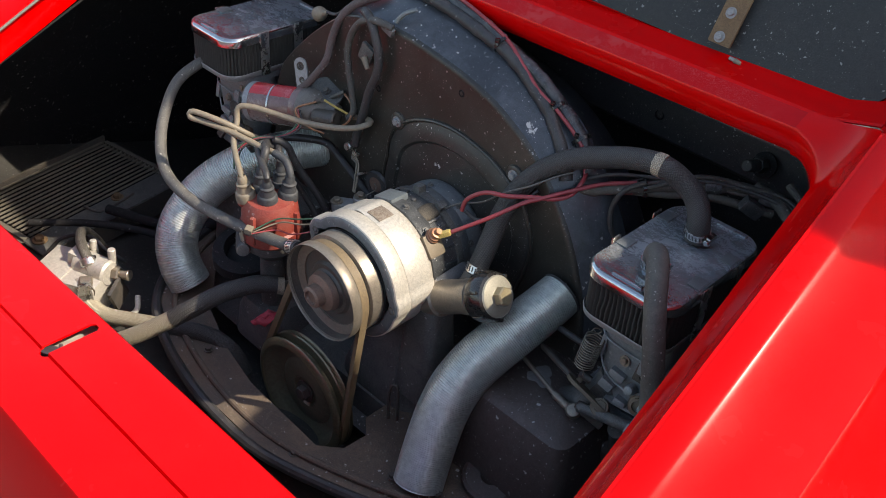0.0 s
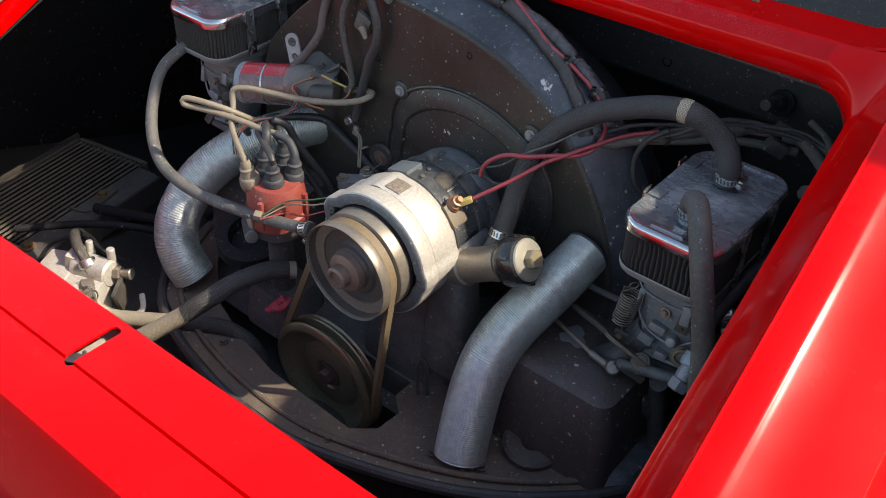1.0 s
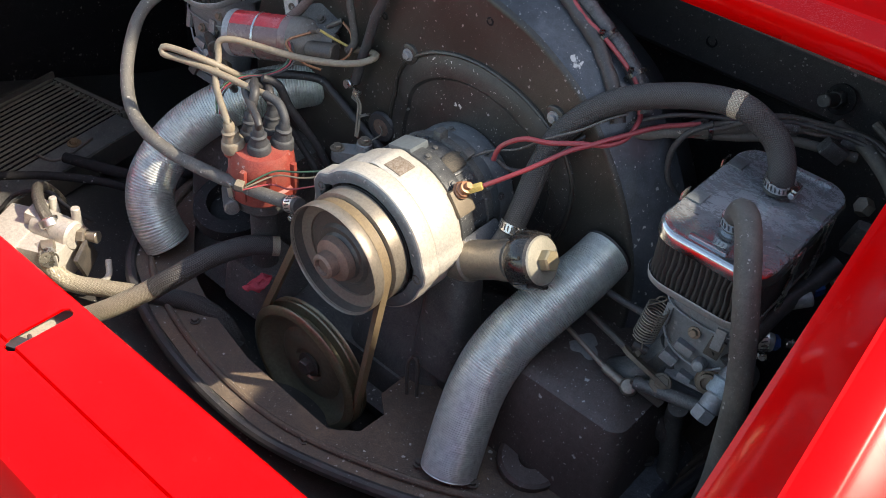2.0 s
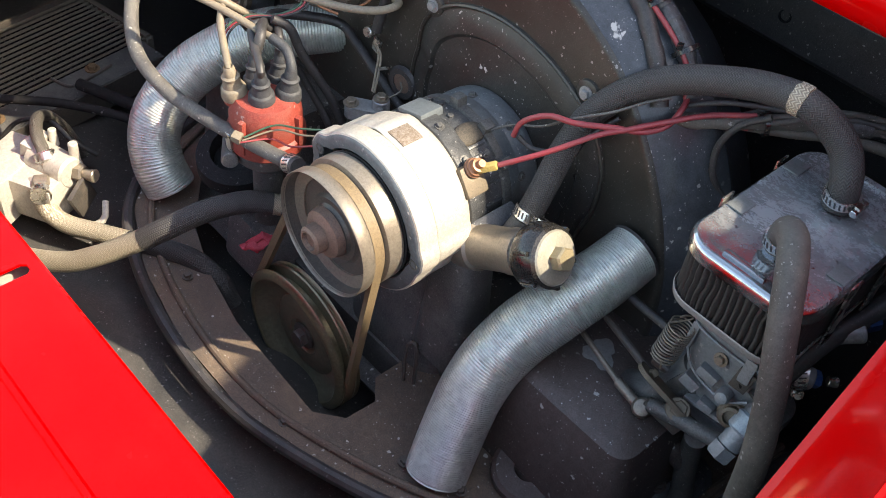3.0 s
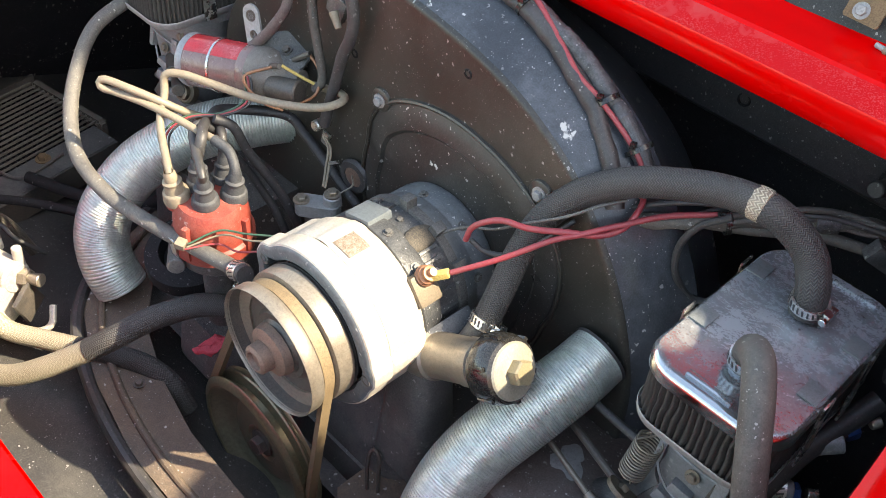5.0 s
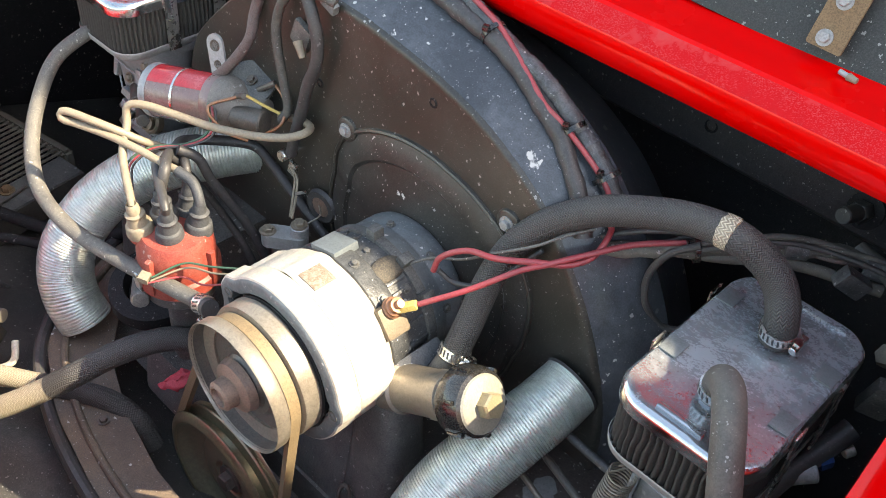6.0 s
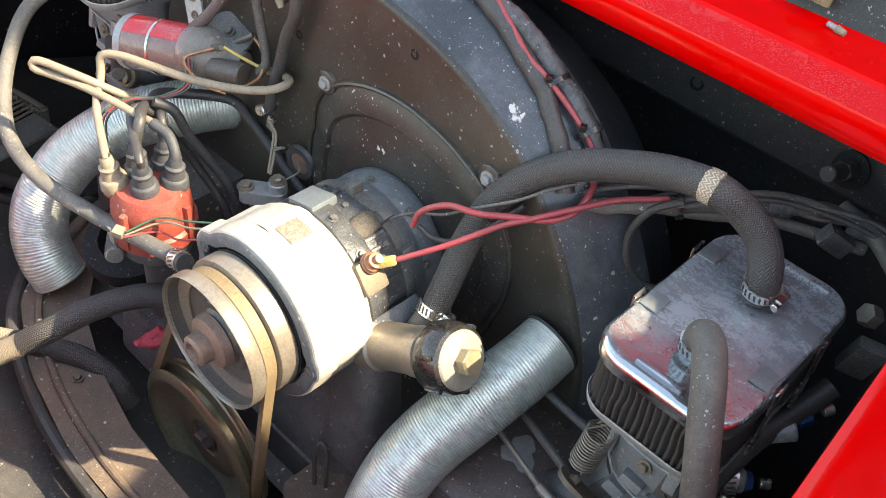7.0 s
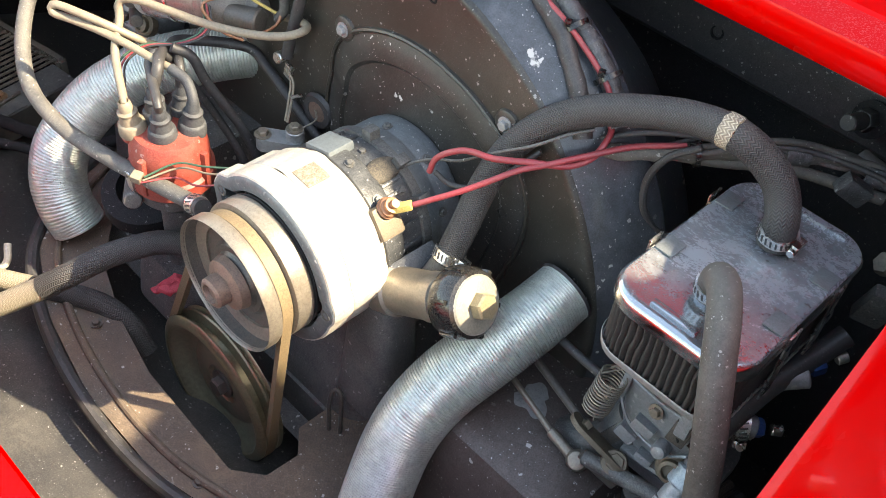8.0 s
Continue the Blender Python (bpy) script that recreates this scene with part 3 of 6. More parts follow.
def polar(rows, rad, at, seg=96):
    """A closed form round the y axis whose radius follows rad(degrees): rows of scale, offset and height towards the rear."""
    rings = []
    for k, d, h in rows:
        rings.append([V(*at) + V(math.cos(a) * (rad(math.degrees(a)) * k + d), -h, math.sin(a) * (rad(math.degrees(a)) * k + d)) for a in (2 * math.pi * i / seg for i in range(seg))])
    return loft(rings, None, False)


def disc_rad(a):
    return float(np.interp((a + 180) % 360 - 180, (-180, -90, -7, 12, 26, 40, 60, 79, 95, 110, 125, 140, 147, 157, 180), (0.124, 0.120, 0.121, 0.132, 0.1405, 0.1425, 0.1375, 0.1355, 0.137, 0.139, 0.1415, 0.142, 0.138, 0.1285, 0.124)))


part("fan_bead", polar([(1, -0.0052, 0.0), (1, -0.0044, 0.0026), (1, -0.0026, 0.0036), (1, -0.0008, 0.0026), (1, 0.0, -0.001)], disc_rad, AX), SHROUD, engine, "raised bead round the fan disc")
part("fan_cover", polar([(1, -0.0046, 0.0006), (0.955, 0, 0.0008), (0.93, 0, 0.0034), (0.80, 0, 0.0048), (0.775, 0, 0.0022), (0.75, 0, 0.0026), (0.52, 0, 0.0062), (0.40, 0, 0.0064)], disc_rad, AX), DISH, engine, "stained fan disc, dirt-splashed")
for x, z in ((-0.099, 0.825), (0.091, 0.8395)):
    part("lug", lathe([(0.0, 0.0034), (0.0100, 0.0034), (0.0115, 0.0024), (0.0122, 0.0)], (x, 0.0, z), (0, -1, 0), 26), SHROUD, engine)
    bolt((x, -0.0034, z), (0, -1, 0), 0.0046, engine, BARE, "screw")
part("mark", lathe([(0.0042, 0.0), (0.0058, 0.0), (0.0058, 0.0012), (0.0042, 0.0012)], (0.1035, -0.004, 0.757), (0, -1, 0), 4, None, True), DISH, engine, "small stamped square")
for x, z in ((0.0, 0.9025), (-0.138, 0.853)):
    part("hole", lathe([(0.0, -0.001), (0.0022, -0.001), (0.0026, 0.0006), (0.0040, 0.0006), (0.0046, 0.0)], (x, 0.0, z), (0, -1, 0), 16), BLACK, engine, "small dark hole")
# tin with notch for the crank pulley
tin_z = lambda x: min(0.527, 0.513 + 0.12 * max(0.0, x))
plan = [(-0.46, 0.10), (-0.44, -0.05), (-0.40, -0.15), (-0.335, -0.225), (-0.24, -0.265), (-0.13, -0.285), (-0.02, -0.285), (0.09, -0.262), (0.19, -0.22), (0.27, -0.16), (0.33, -0.08), (0.36, 0.10)]
inner = [(-0.43, 0.10), (-0.40, -0.05), (-0.34, -0.13), (-0.27, -0.185), (-0.19, -0.213), (-0.114, -0.228), (0.026, -0.234), (0.054, -0.214), (0.056, -0.180), (0.032, -0.160), (0.032, -0.10), (0.16, -0.04), (0.25, 0.10)]
sheet("rear_tin", [[V(x, y, tin_z(x)) for x, y in plan], [V(x, y, tin_z(x)) for x, y in inner]], RUST_TIN, engine, 0.002)
sheet("centre_tin", [[V(x, y, z) for x in (-0.42, -0.1, 0.05, 0.26)] for y, z in ((-0.15, 0.47), (-0.05, 0.49), (0.14, 0.49))], TIN, engine, 0.002)
part("tin_rail", sweep([(x * 0.962, y * 0.945 + 0.004, tin_z(x) + 0.002) for x, y in plan], 0.0042, 10), RUST_TIN, engine, "turned-up tin edge")
part("seal", sweep([(x, y - 0.006, tin_z(x) + 0.001) for x, y in plan], 0.007, 10), RUBBER, engine, "black rubber edge seal")

# crank pulley
CR = V(-0.067, -0.184, 0.500)
part("crank_pulley", lathe([(0.0000, -0.010), (0.0188, -0.010), (0.0219, -0.006), (0.0417, -0.006), (0.0480, -0.010), (0.0605, -0.008), (0.0667, -0.002), (0.0704, 0.005), (0.0725, 0.0065)], CR, (0, -1, 0), 72), OLIVE, engine, "dark olive crank pulley dish")
part("pulley_rim", lathe([(0.0719, 0.0062), (0.0735, 0.0078), (0.0767, 0.0080), (0.0787, 0.0068), (0.0818, 0.0052), (0.0833, 0.0034), (0.0831, 0.0020), (0.0731, -0.0008), (0.0731, -0.0066), (0.0824, -0.0090), (0.0836, -0.0106), (0.0831, -0.0122), (0.0809, -0.0134), (0.0809, -0.0150), (0.0828, -0.0166), (0.0833, -0.0176), (0.0803, -0.0186), (0.0522, -0.0186)], CR, (0, -1, 0), 88), BRASSY, engine, "worn olive-brown grooved pulley rim")
bolt(CR + V(0, 0.008, 0), (0, -1, 0), 0.0105, engine, DARK_STEEL)


# belt
def belt_loop(c1, r1, c2, r2, depth, width):
    d = V(c2.x - c1.x, 0, c2.z - c1.z)
    base = math.atan2(d.z, d.x)
    off = math.acos((r1 - r2) / d.length)
    pts = []
    for c, r, a0, a1 in ((c1, r1, base + off, base - off + 2 * math.pi), (c2, r2, base - off, base + off)):
        for i in range(25):
            a = a0 + (a1 - a0) * i / 24
            pts.append((c, V(math.cos(a), 0, math.sin(a)), r))
    ring = lambda dr, dy: [c + n * (r + dr) + V(0, dy, 0) for c, n, r in pts]
    return loft([ring(0, -width / 2), ring(0, width / 2), ring(-depth, width / 3), ring(-depth, -width / 3)], None, False, True)


part("belt", belt_loop(V(AX.x, -0.1862, AX.z), 0.0560, V(CR.x, CR.y + 0.0037, CR.z), 0.0838, 0.007, 0.0100), BELT, engine, "worn tan fan belt")

# alternator
alt = thing("alternator", (0, -0.1, 0.65), "pale cast alternator with pulley on the engine", "alternator")
part("pulley", lathe([(0.0572, 0.2020), (0.0576, 0.2035), (0.0578, 0.2045), (0.0585, 0.206), (0.0592, 0.2048), (0.0592, 0.1945), (0.0585, 0.1932), (0.0550, 0.1922), (0.046, 0.190), (0.046, 0.1825), (0.0555, 0.1800), (0.0594, 0.1788), (0.0600, 0.1770), (0.0600, 0.1640), (0.058, 0.162), (0.03, 0.161), (0, 0.161)], AX, (0, -1, 0), 80), STEEL, alt, "worn steel two-piece pulley")
part("pulley_face", lathe([(0.0, 0.196), (0.022, 0.196), (0.025, 0.1925), (0.030, 0.1925), (0.033, 0.189), (0.044, 0.1875), (0.050, 0.1885), (0.0560, 0.1915), (0.0570, 0.1940), (0.05755, 0.2035)], AX, (0, -1, 0), 64), DARK_STEEL, alt, "dark recessed pulley face")
part("hub", lathe([(0.024, 0.197), (0.022, 0.204), (0.016, 0.207), (0.0135, 0.2075), (0.0130, 0.217), (0.0105, 0.219), (0.0085, 0.219), (0.0075, 0.215), (0, 0.215)], AX, (0, -1, 0), 36), HUB, alt, "rust-brown hub nut")
part("fan", lathe([(0.02, 0.163), (0.06, 0.161), (0.0570, 0.159), (0.0570, 0.152), (0.05, 0.15)], AX, (0, -1, 0), 64), RUBBER, alt)


def bumped(base, bumps):
    """A radius round the axis with rounded bosses: (degrees, height, half width)."""
    def rad(a):
        r = base
        for at, h, w in bumps:
            d = abs((a - at + 180) % 360 - 180) / w
            r += h * max(0.0, min(1.0, 1.6 - 1.6 * d))
        return r
    return rad


lugs = bumped(0.0757, ((152, 0.0068, 15), (358, 0.0035, 12), (255, 0.0060, 14)))
part("front_housing", polar([(1, -0.0022, 0.1598), (1, -0.0004, 0.1588), (1, 0.0, 0.157), (1, 0.0, 0.1405), (1, -0.0008, 0.1392), (0.97, 0, 0.1388)], lugs, AX, 144), CAST, alt, "pale cast aluminium front housing with lugs")
part("rear_housing", polar([(0.97, 0, 0.1386), (1, -0.0014, 0.1384), (1, -0.0008, 0.137), (1, -0.0006, 0.106), (1, -0.003, 0.1005), (1, -0.007, 0.0965), (0.6, 0, 0.095)], bumped(0.0757, ((358, 0.0035, 11), (152, 0.0045, 12), (100, 0.0020, 8))), AX, 144), CAST, alt, "pale cast aluminium rear housing")
part("end_frame", polar([(1, -0.0262, 0.146), (1, -0.0160, 0.1475), (1, -0.0155, 0.1580), (1, -0.0135, 0.1612), (1, -0.0060, 0.1618), (1, -0.0025, 0.1604), (1, -0.0010, 0.1585)], lugs, AX, 144), ALT_GREY, alt, "grimy grey end frame")
for a in (356, 152, 255):
    q = V(AX.x + 0.0700 * math.cos(radians(a)), -0.1615, AX.z + 0.0700 * math.sin(radians(a)))
    part("bolt_hole", lathe([(0.0, -0.003), (0.0028, -0.003), (0.0030, 0.0002), (0.0050, 0.0004), (0.0056, -0.001)], q, (0, -1, 0), 18), DARK_CAST, alt, "dark bolt hole in the lug")
for k in range(18):
    a = 20 * k
    q = V(AX.x + 0.0625 * math.cos(radians(a)), -0.154, AX.z + 0.0625 * math.sin(radians(a)))
    part("fan_blade", box(q, (0.010, 0.007, 0.0014), (0, -a, 0), 0.0004), DARK_STEEL, alt)
part("rear_body", lathe([(0.068, 0.098), (0.0715, 0.0965), (0.0715, 0.080), (0.0705, 0.078), (0.0680, 0.077), (0.0680, 0.057), (0.0665, 0.0465), (0.0640, 0.0462)], AX, (0, -1, 0), 72), OILY, alt, "oily black rear body")
part("end_cap", lathe([(0.0655, 0.0464), (0.0668, 0.0450), (0.0668, 0.0340), (0.0658, 0.0325), (0.0658, 0.0305), (0.0666, 0.0290), (0.0664, 0.014), (0.0650, 0.008), (0.0610, 0.004), (0.05, 0.003)], AX, (0, -1, 0), 72), ALT_GREY, alt, "dusty blue-grey end cap")
for a in (12, 27, 50, 58, 104, 118, 132):
    q = V(AX.x + 0.0682 * math.cos(radians(a)), -0.0675, AX.z + 0.0682 * math.sin(radians(a)))
    part("rib", box(q, (0.0045, 0.020, 0.0032), (0, -a, 0), 0.0012), OILY, alt)

# oil filler
fil = thing("oil_filler", (0.075, -0.105, 0.70), "steel oil filler neck with black cap", "oil filler")
f0, f1 = V(0.066, -0.0945, 0.698), V(0.167, -0.091, 0.760)
fd = (f1 - f0).normalized()
part("neck", lathe([(0.022, 0), (0.0225, 0.02), (0.020, 0.022), (0.0195, 0.06), (0.0205, 0.062), (0.0205, 0.075), (0.019, 0.076), (0.019, 0.1)], f0, fd, 40), STEEL, fil, "bare steel tube")
part("cap", lathe([(0.022, 0.085), (0.0275, 0.086), (0.0285, 0.09), (0.0285, 0.100), (0.026, 0.108), (0.0225, 0.1105)], f0, fd, 48), GLOSS_BLACK, fil, "glossy black cap rim")
part("cap_plate", lathe([(0.0245, 0.1085), (0.022, 0.1115), (0.012, 0.1135), (0.0, 0.114)], f0, fd, 40), CAP_PLATE, fil, "dull plated cap centre")
part("nut", hexagon(f0 + fd * 0.1135, fd, 0.0108, 0.010), NUT_BRASS, fil, "brassy plated nut")
for a in range(0, 360, 60):
    q = Matrix.Translation(f0 + fd * 0.098) @ turn_to(fd) @ pose(0, 0, 0, 0, 0, a) @ pose(0.0283, 0, 0)
    part("grip", box((0, 0, 0), (0.003, 0.004, 0.016), (0, 0, 0), 0.001), GLOSS_BLACK, fil).matrix_basis = q


# ---------------------------------------------------------------- carburettors and filters
def air_filter(name, cx, cy, zt, label):
    w, l = 0.106, 0.174
    t = thing(name, (cx, cy, zt - 0.062), label, "air filter")
    pl = lambda s, z, ww=w, ll=l, r=0.026: [V(cx + x, cy + y, z) for x, y in outline(ww * 1.0 + s, ll + s, r + s / 2, 8)]
    part("cover", loft([pl(-0.0035, zt - 0.0016), pl(-0.006, zt - 0.0003), pl(-0.010, zt), pl(-0.022, zt - 0.0008), pl(-0.04, zt - 0.0006)]), CHROME, t, "dusty chrome cover")
    part("rim", loft([pl(-0.004, zt - 0.012), pl(0.0004, zt - 0.0125), pl(0.0004, zt - 0.0105), pl(0.0, zt - 0.0045), pl(-0.001, zt - 0.0028), pl(-0.0033, zt - 0.0016)], None, False), BRIGHT, t, "bright chrome rim of the cover")
    part("base", loft([pl(-0.03, zt - 0.066), pl(-0.010, zt - 0.064), pl(-0.003, zt - 0.060), pl(-0.0012, zt - 0.0545), pl(-0.0022, zt - 0.0535), pl(-0.004, zt - 0.0575), pl(-0.012, zt - 0.058)]), BARE, t, "thin dull base tray")
    o = outline(w - 0.006, l - 0.006, 0.024, 8)
    per = [V(x, y, 0) for x, y in o]
    run, ring = 0.0, []
    loop = per + [per[0]]
    total = sum((b - a).length for a, b in zip(loop, loop[1:]))
    n = 96
    k, acc = 0, 0.0
    for i in range(n * 6):
        s = total * i / (n * 6)
        while acc + (loop[k + 1] - loop[k]).length < s:
            acc += (loop[k + 1] - loop[k]).length
            k += 1
        d = (loop[k + 1] - loop[k]).normalized()
        ring.append((loop[k] + d * (s - acc), V(d.y, -d.x, 0), d, s))
    rows = []
    for j in range(7):
        z = zt - 0.058 + 0.048 * j / 6
        rows.append([V(cx, cy, z) + p + nn * (0.0036 * abs(math.sin(math.pi * i / 6)) - 0.003) + d * 0.0016 * noise.noise(V(s * 60, j * 0.5, cx)) for i, (p, nn, d, s) in enumerate(ring)])
    part("element", loft(rows), FILTER, t, "dark pleated filter element", 60)
    return t


air_filter("air_filter", 0.300, 0.004, 0.850, "chrome-topped air filter on the carburettor, dusty")
air_filter("air_filter", -0.414, 0.018, 0.850, "chrome-topped air filter beside the fan shroud")

# ---------------------------------------------------------------- hoses
BREATHER = [(0.104, -0.066, 0.74), (0.104, -0.051, 0.769), (0.102, -0.032, 0.8), (0.105, -0.015, 0.827), (0.118, -0.005, 0.851), (0.136, 0.004, 0.871), (0.159, 0.013, 0.887), (0.188, 0.023, 0.899), (0.219, 0.03, 0.909), (0.25, 0.032, 0.914), (0.271, 0.041, 0.902), (0.288, 0.043, 0.888), (0.3, 0.036, 0.871), (0.302, 0.034, 0.852)]
bh = thing("breather_hose", (0.104, -0.066, 0.74), "black braided breather hose with clamps", "hose")
part("hose", sweep(BREATHER, 0.0117, 24, 0.004), BRAID_BLACK, bh)


def ridges(pitch):
    return lambda s: (0.905 + 0.095 * min(1.0, s / 0.09)) * (1.0 - 0.05 * (0.5 + 0.5 * math.cos(2 * math.pi * s / pitch)) ** 3)


def duct(points, name, pitch=0.0023):
    t = thing(name, points[-1], "grey corrugated aluminium heater duct", "duct")
    part("duct", sweep(points, 0.0298, 40, pitch / 8, None, 0.93, ridges(pitch)), DUCT, t, "", 60)
    p0, p1 = V(*points[0]), V(*points[1])
    part("end_ring", lathe([(0.0250, -0.0012), (0.0280, -0.0012), (0.0280, 0.0012), (0.0250, 0.0012)], p0, p1 - p0, 40, None, True), RUBBER, t, "thin black rubber end ring")
    return t


duct([(0.1788, -0.0012, 0.7236), (0.1761, -0.031, 0.7133), (0.1695, -0.058, 0.699), (0.161, -0.083, 0.682), (0.153, -0.107, 0.663), (0.148, -0.130, 0.639), (0.1465, -0.147, 0.611), (0.1485, -0.160, 0.587), (0.152, -0.174, 0.560), (0.1545, -0.184, 0.536), (0.1558, -0.188, 0.5275)], "heater_duct", 0.0023)
duct([(-0.25, 0.02, 0.714), (-0.287, -0.022, 0.704), (-0.327, -0.068, 0.684), (-0.355, -0.118, 0.651), (-0.364, -0.158, 0.610), (-0.360, -0.176, 0.576), (-0.345, -0.182, 0.547), (-0.330, -0.178, 0.520)], "heater_duct", 0.0032)
lh = thing("vent_hose", (-0.44, -0.06, 0.79), "long grey vent hose from filter to engine", "hose")
part("hose", sweep([(-0.438, -0.055, 0.796), (-0.432, -0.105, 0.780), (-0.411, -0.142, 0.753), (-0.381, -0.171, 0.725), (-0.342, -0.188, 0.703), (-0.285, -0.190, 0.693), (-0.220, -0.177, 0.688), (-0.162, -0.164, 0.690), (-0.119, -0.158, 0.697), (-0.103, -0.159, 0.703)], 0.0076, 14, 0.005), VENT, lh)
sh = thing("cover_hose", (0.31, -0.05, 0.85), "grey rubber hose from filter cover downwards", "hose")
part("hose", sweep([(0.301, -0.040, 0.853), (0.301, -0.042, 0.866), (0.305, -0.048, 0.876), (0.314, -0.059, 0.8795), (0.325, -0.074, 0.874), (0.336, -0.088, 0.861), (0.347, -0.099, 0.841), (0.358, -0.107, 0.814), (0.367, -0.112, 0.784), (0.374, -0.116, 0.753), (0.379, -0.119, 0.714), (0.384, -0.125, 0.67), (0.384, -0.13, 0.62)], 0.0106, 18, 0.004), GREY_HOSE, sh)


# ---------------------------------------------------------------- more of the alternator
def round_axis(a, r, y):
    """A place on the alternator's round side: angle from +x, radius, y."""
    return V(AX.x + r * math.cos(radians(a)), y, AX.z + r * math.sin(radians(a)))


def arc_patch(r, y0, y1, a0, a1, thick):
    rows = [[round_axis(a0 + (a1 - a0) * i / 10, r, y) for i in range(11)] for y in (y0, (y0 + y1) / 2, y1)]
    return thicken(strip(rows), -thick)


part("label_plate", arc_patch(0.0752, -0.1335, -0.112, 78, 95, 0.0006), LABEL, alt, "worn brown type label")
part("strap", lathe([(0.0665, 0.046), (0.0705, 0.047), (0.0705, 0.0555), (0.0665, 0.0565)], AX, (0, -1, 0), 64), DARK_CAST, alt, "grimy clamping strap")
for a in (38, 66, 95):
    part("strap_ear", box(round_axis(a, 0.0715, -0.051), (0.010, 0.012, 0.014), (0, 90 - a, 0), 0.002), DARK_CAST, alt)
part("regulator", box((-0.020, -0.083, 0.7870), (0.031, 0.026, 0.008), (0, -16, 0), 0.002), PALE_PLATE, alt, "light grey regulator block")
BROWN = grimy("brown_rubber", (0.030, 0.027, 0.023), (0.20, 0.16, 0.11), 0.75, 0.0, 0.7)
bm = bmesh.new()
bmesh.ops.create_uvsphere(bm, u_segments=24, v_segments=12, radius=1.0, matrix=Matrix.Translation(round_axis(68, 0.0685, -0.067)) @ pose(0, 0, 0, 0, 24, 0) @ Matrix.Diagonal((0.011, 0.018, 0.004, 1)))
part("rubber_plug", bm, BROWN, alt, "brown oval rubber plug")
part("terminal_pad", box(round_axis(38, 0.0705, -0.090), (0.028, 0.024, 0.014), (0, 52, 0), 0.004), LEVER, alt, "brown-stained terminal pad")
ta = V(math.cos(radians(52)), 0.0, math.sin(radians(52)))
tb = round_axis(45, 0.0765, -0.088)
part("stud", lathe([(0.0085, 0), (0.009, 0.003), (0.0078, 0.004), (0.008, 0.0065), (0.0062, 0.0075), (0.0062, 0.012), (0.0038, 0.0125), (0.0034, 0.017), (0, 0.017)], tb, ta, 24), COPPER, alt, "copper terminal stud with nuts")
for r, a0, y in ((0.0665, 20, -0.03), (0.0675, 50, -0.062), (0.0670, 88, -0.068), (0.0665, 100, -0.028), (0.0715, 82, -0.088), (0.0715, 52, -0.088), (0.0665, 60, -0.024)):
    bolt(round_axis(a0, r, y), round_axis(a0, 1, 0) - AX, 0.0030, alt, DARK_CAST)
part("bracket_arm", box((0.079, -0.078, 0.722), (0.022, 0.050, 0.012), (18, 35, 0), 0.003), OILY, alt)

part("breather_box", loft([[V(0.088 + x * k, -0.058 + y * k, z) for x, y in outline(0.075, 0.10, 0.026, 8)] for z, k in ((0.49, 1.0), (0.575, 1.0), (0.595, 0.94), (0.604, 0.82), (0.607, 0.5))]), DARK_TIN, engine, "rounded black breather box")
# stand, crankcase and dark castings under it
part("stand", loft([[V(0.0 + x * k, -0.06 + y * k, z) for x, y in outline(0.13, 0.11, 0.03)] for z, k in ((0.49, 1.25), (0.55, 1.0), (0.60, 0.75), (0.655, 0.8), (0.69, 0.9))]), DARK_CAST, engine, "oily dark alternator stand")
part("crankcase", box((-0.05, 0.0, 0.455), (0.27, 0.26, 0.12), (0, 0, 0), 0.02), DARK_CAST, engine, "oily dark crankcase")
part("filler_base", loft([[V(0.064 + x * k, -0.092 + y * k, z) for x, y in outline(0.058, 0.05, 0.016)] for z, k in ((0.55, 1.2), (0.62, 1.0), (0.69, 0.85), (0.715, 0.7))]), DARK_CAST, engine)
part("cylinder_tin", loft([[V(0.212 + x + s, -0.035 + y, z) for x, y in outline(w, l, 0.018)] for z, w, l, s in ((0.50, 0.19, 0.20, 0.0), (0.60, 0.175, 0.185, 0.0), (0.636, 0.15, 0.165, 0.004), (0.642, 0.13, 0.15, 0.004))]), BROWN_TIN, engine, "black cylinder tin with worn paint")
part("cylinder_tin", loft([[V(-0.31 + x + s, 0.0 + y, z) for x, y in outline(w, l, 0.018)] for z, w, l, s in ((0.49, 0.18, 0.20, 0.0), (0.60, 0.165, 0.185, 0.0), (0.636, 0.15, 0.165, 0.004))]), TIN, engine)
bm = lathe([(0.0, 0.0008), (0.0105, 0.0008), (0.0145, 0.0002)], (0.203, -0.046, 0.6425), (0, 0, 1), 36)
for v in bm.verts:
    d = v.co - V(0.203, -0.046, v.co.z)
    v.co += d * (1.0 * noise.noise(v.co * 48) + 0.25 * noise.noise(v.co * 150))
part("worn_patch", bm, BARE, engine, "bare patch in the black paint")
part("rocker_cover", loft([[V(0.282 + x * k, -0.048 + y * k, z) for x, y in outline(0.105, 0.15, 0.03)] for z, k in ((0.46, 1.0), (0.515, 1.0), (0.532, 0.93), (0.540, 0.8), (0.542, 0.4))]), DUSKY, engine)
bolt((0.262, -0.105, 0.55), (0, 0, 1), 0.006, engine, DARK_STEEL)
bolt((0.30, -0.05, 0.55), (0, 0, 1), 0.006, engine, DARK_STEEL)
part("exhaust_flange", lathe([(0.013, 0.0), (0.030, 0.0), (0.034, 0.003), (0.034, 0.011), (0.030, 0.014), (0.013, 0.014)], (0.210, -0.124, 0.5265), (0.1, -0.1, 1), 32, None, True), BROWN_TIN, engine)
part("flange_bar", box((0.214, -0.1165, 0.5445), (0.056, 0.006, 0.005), (0, 0, 4), 0.0015), LEVER, engine)
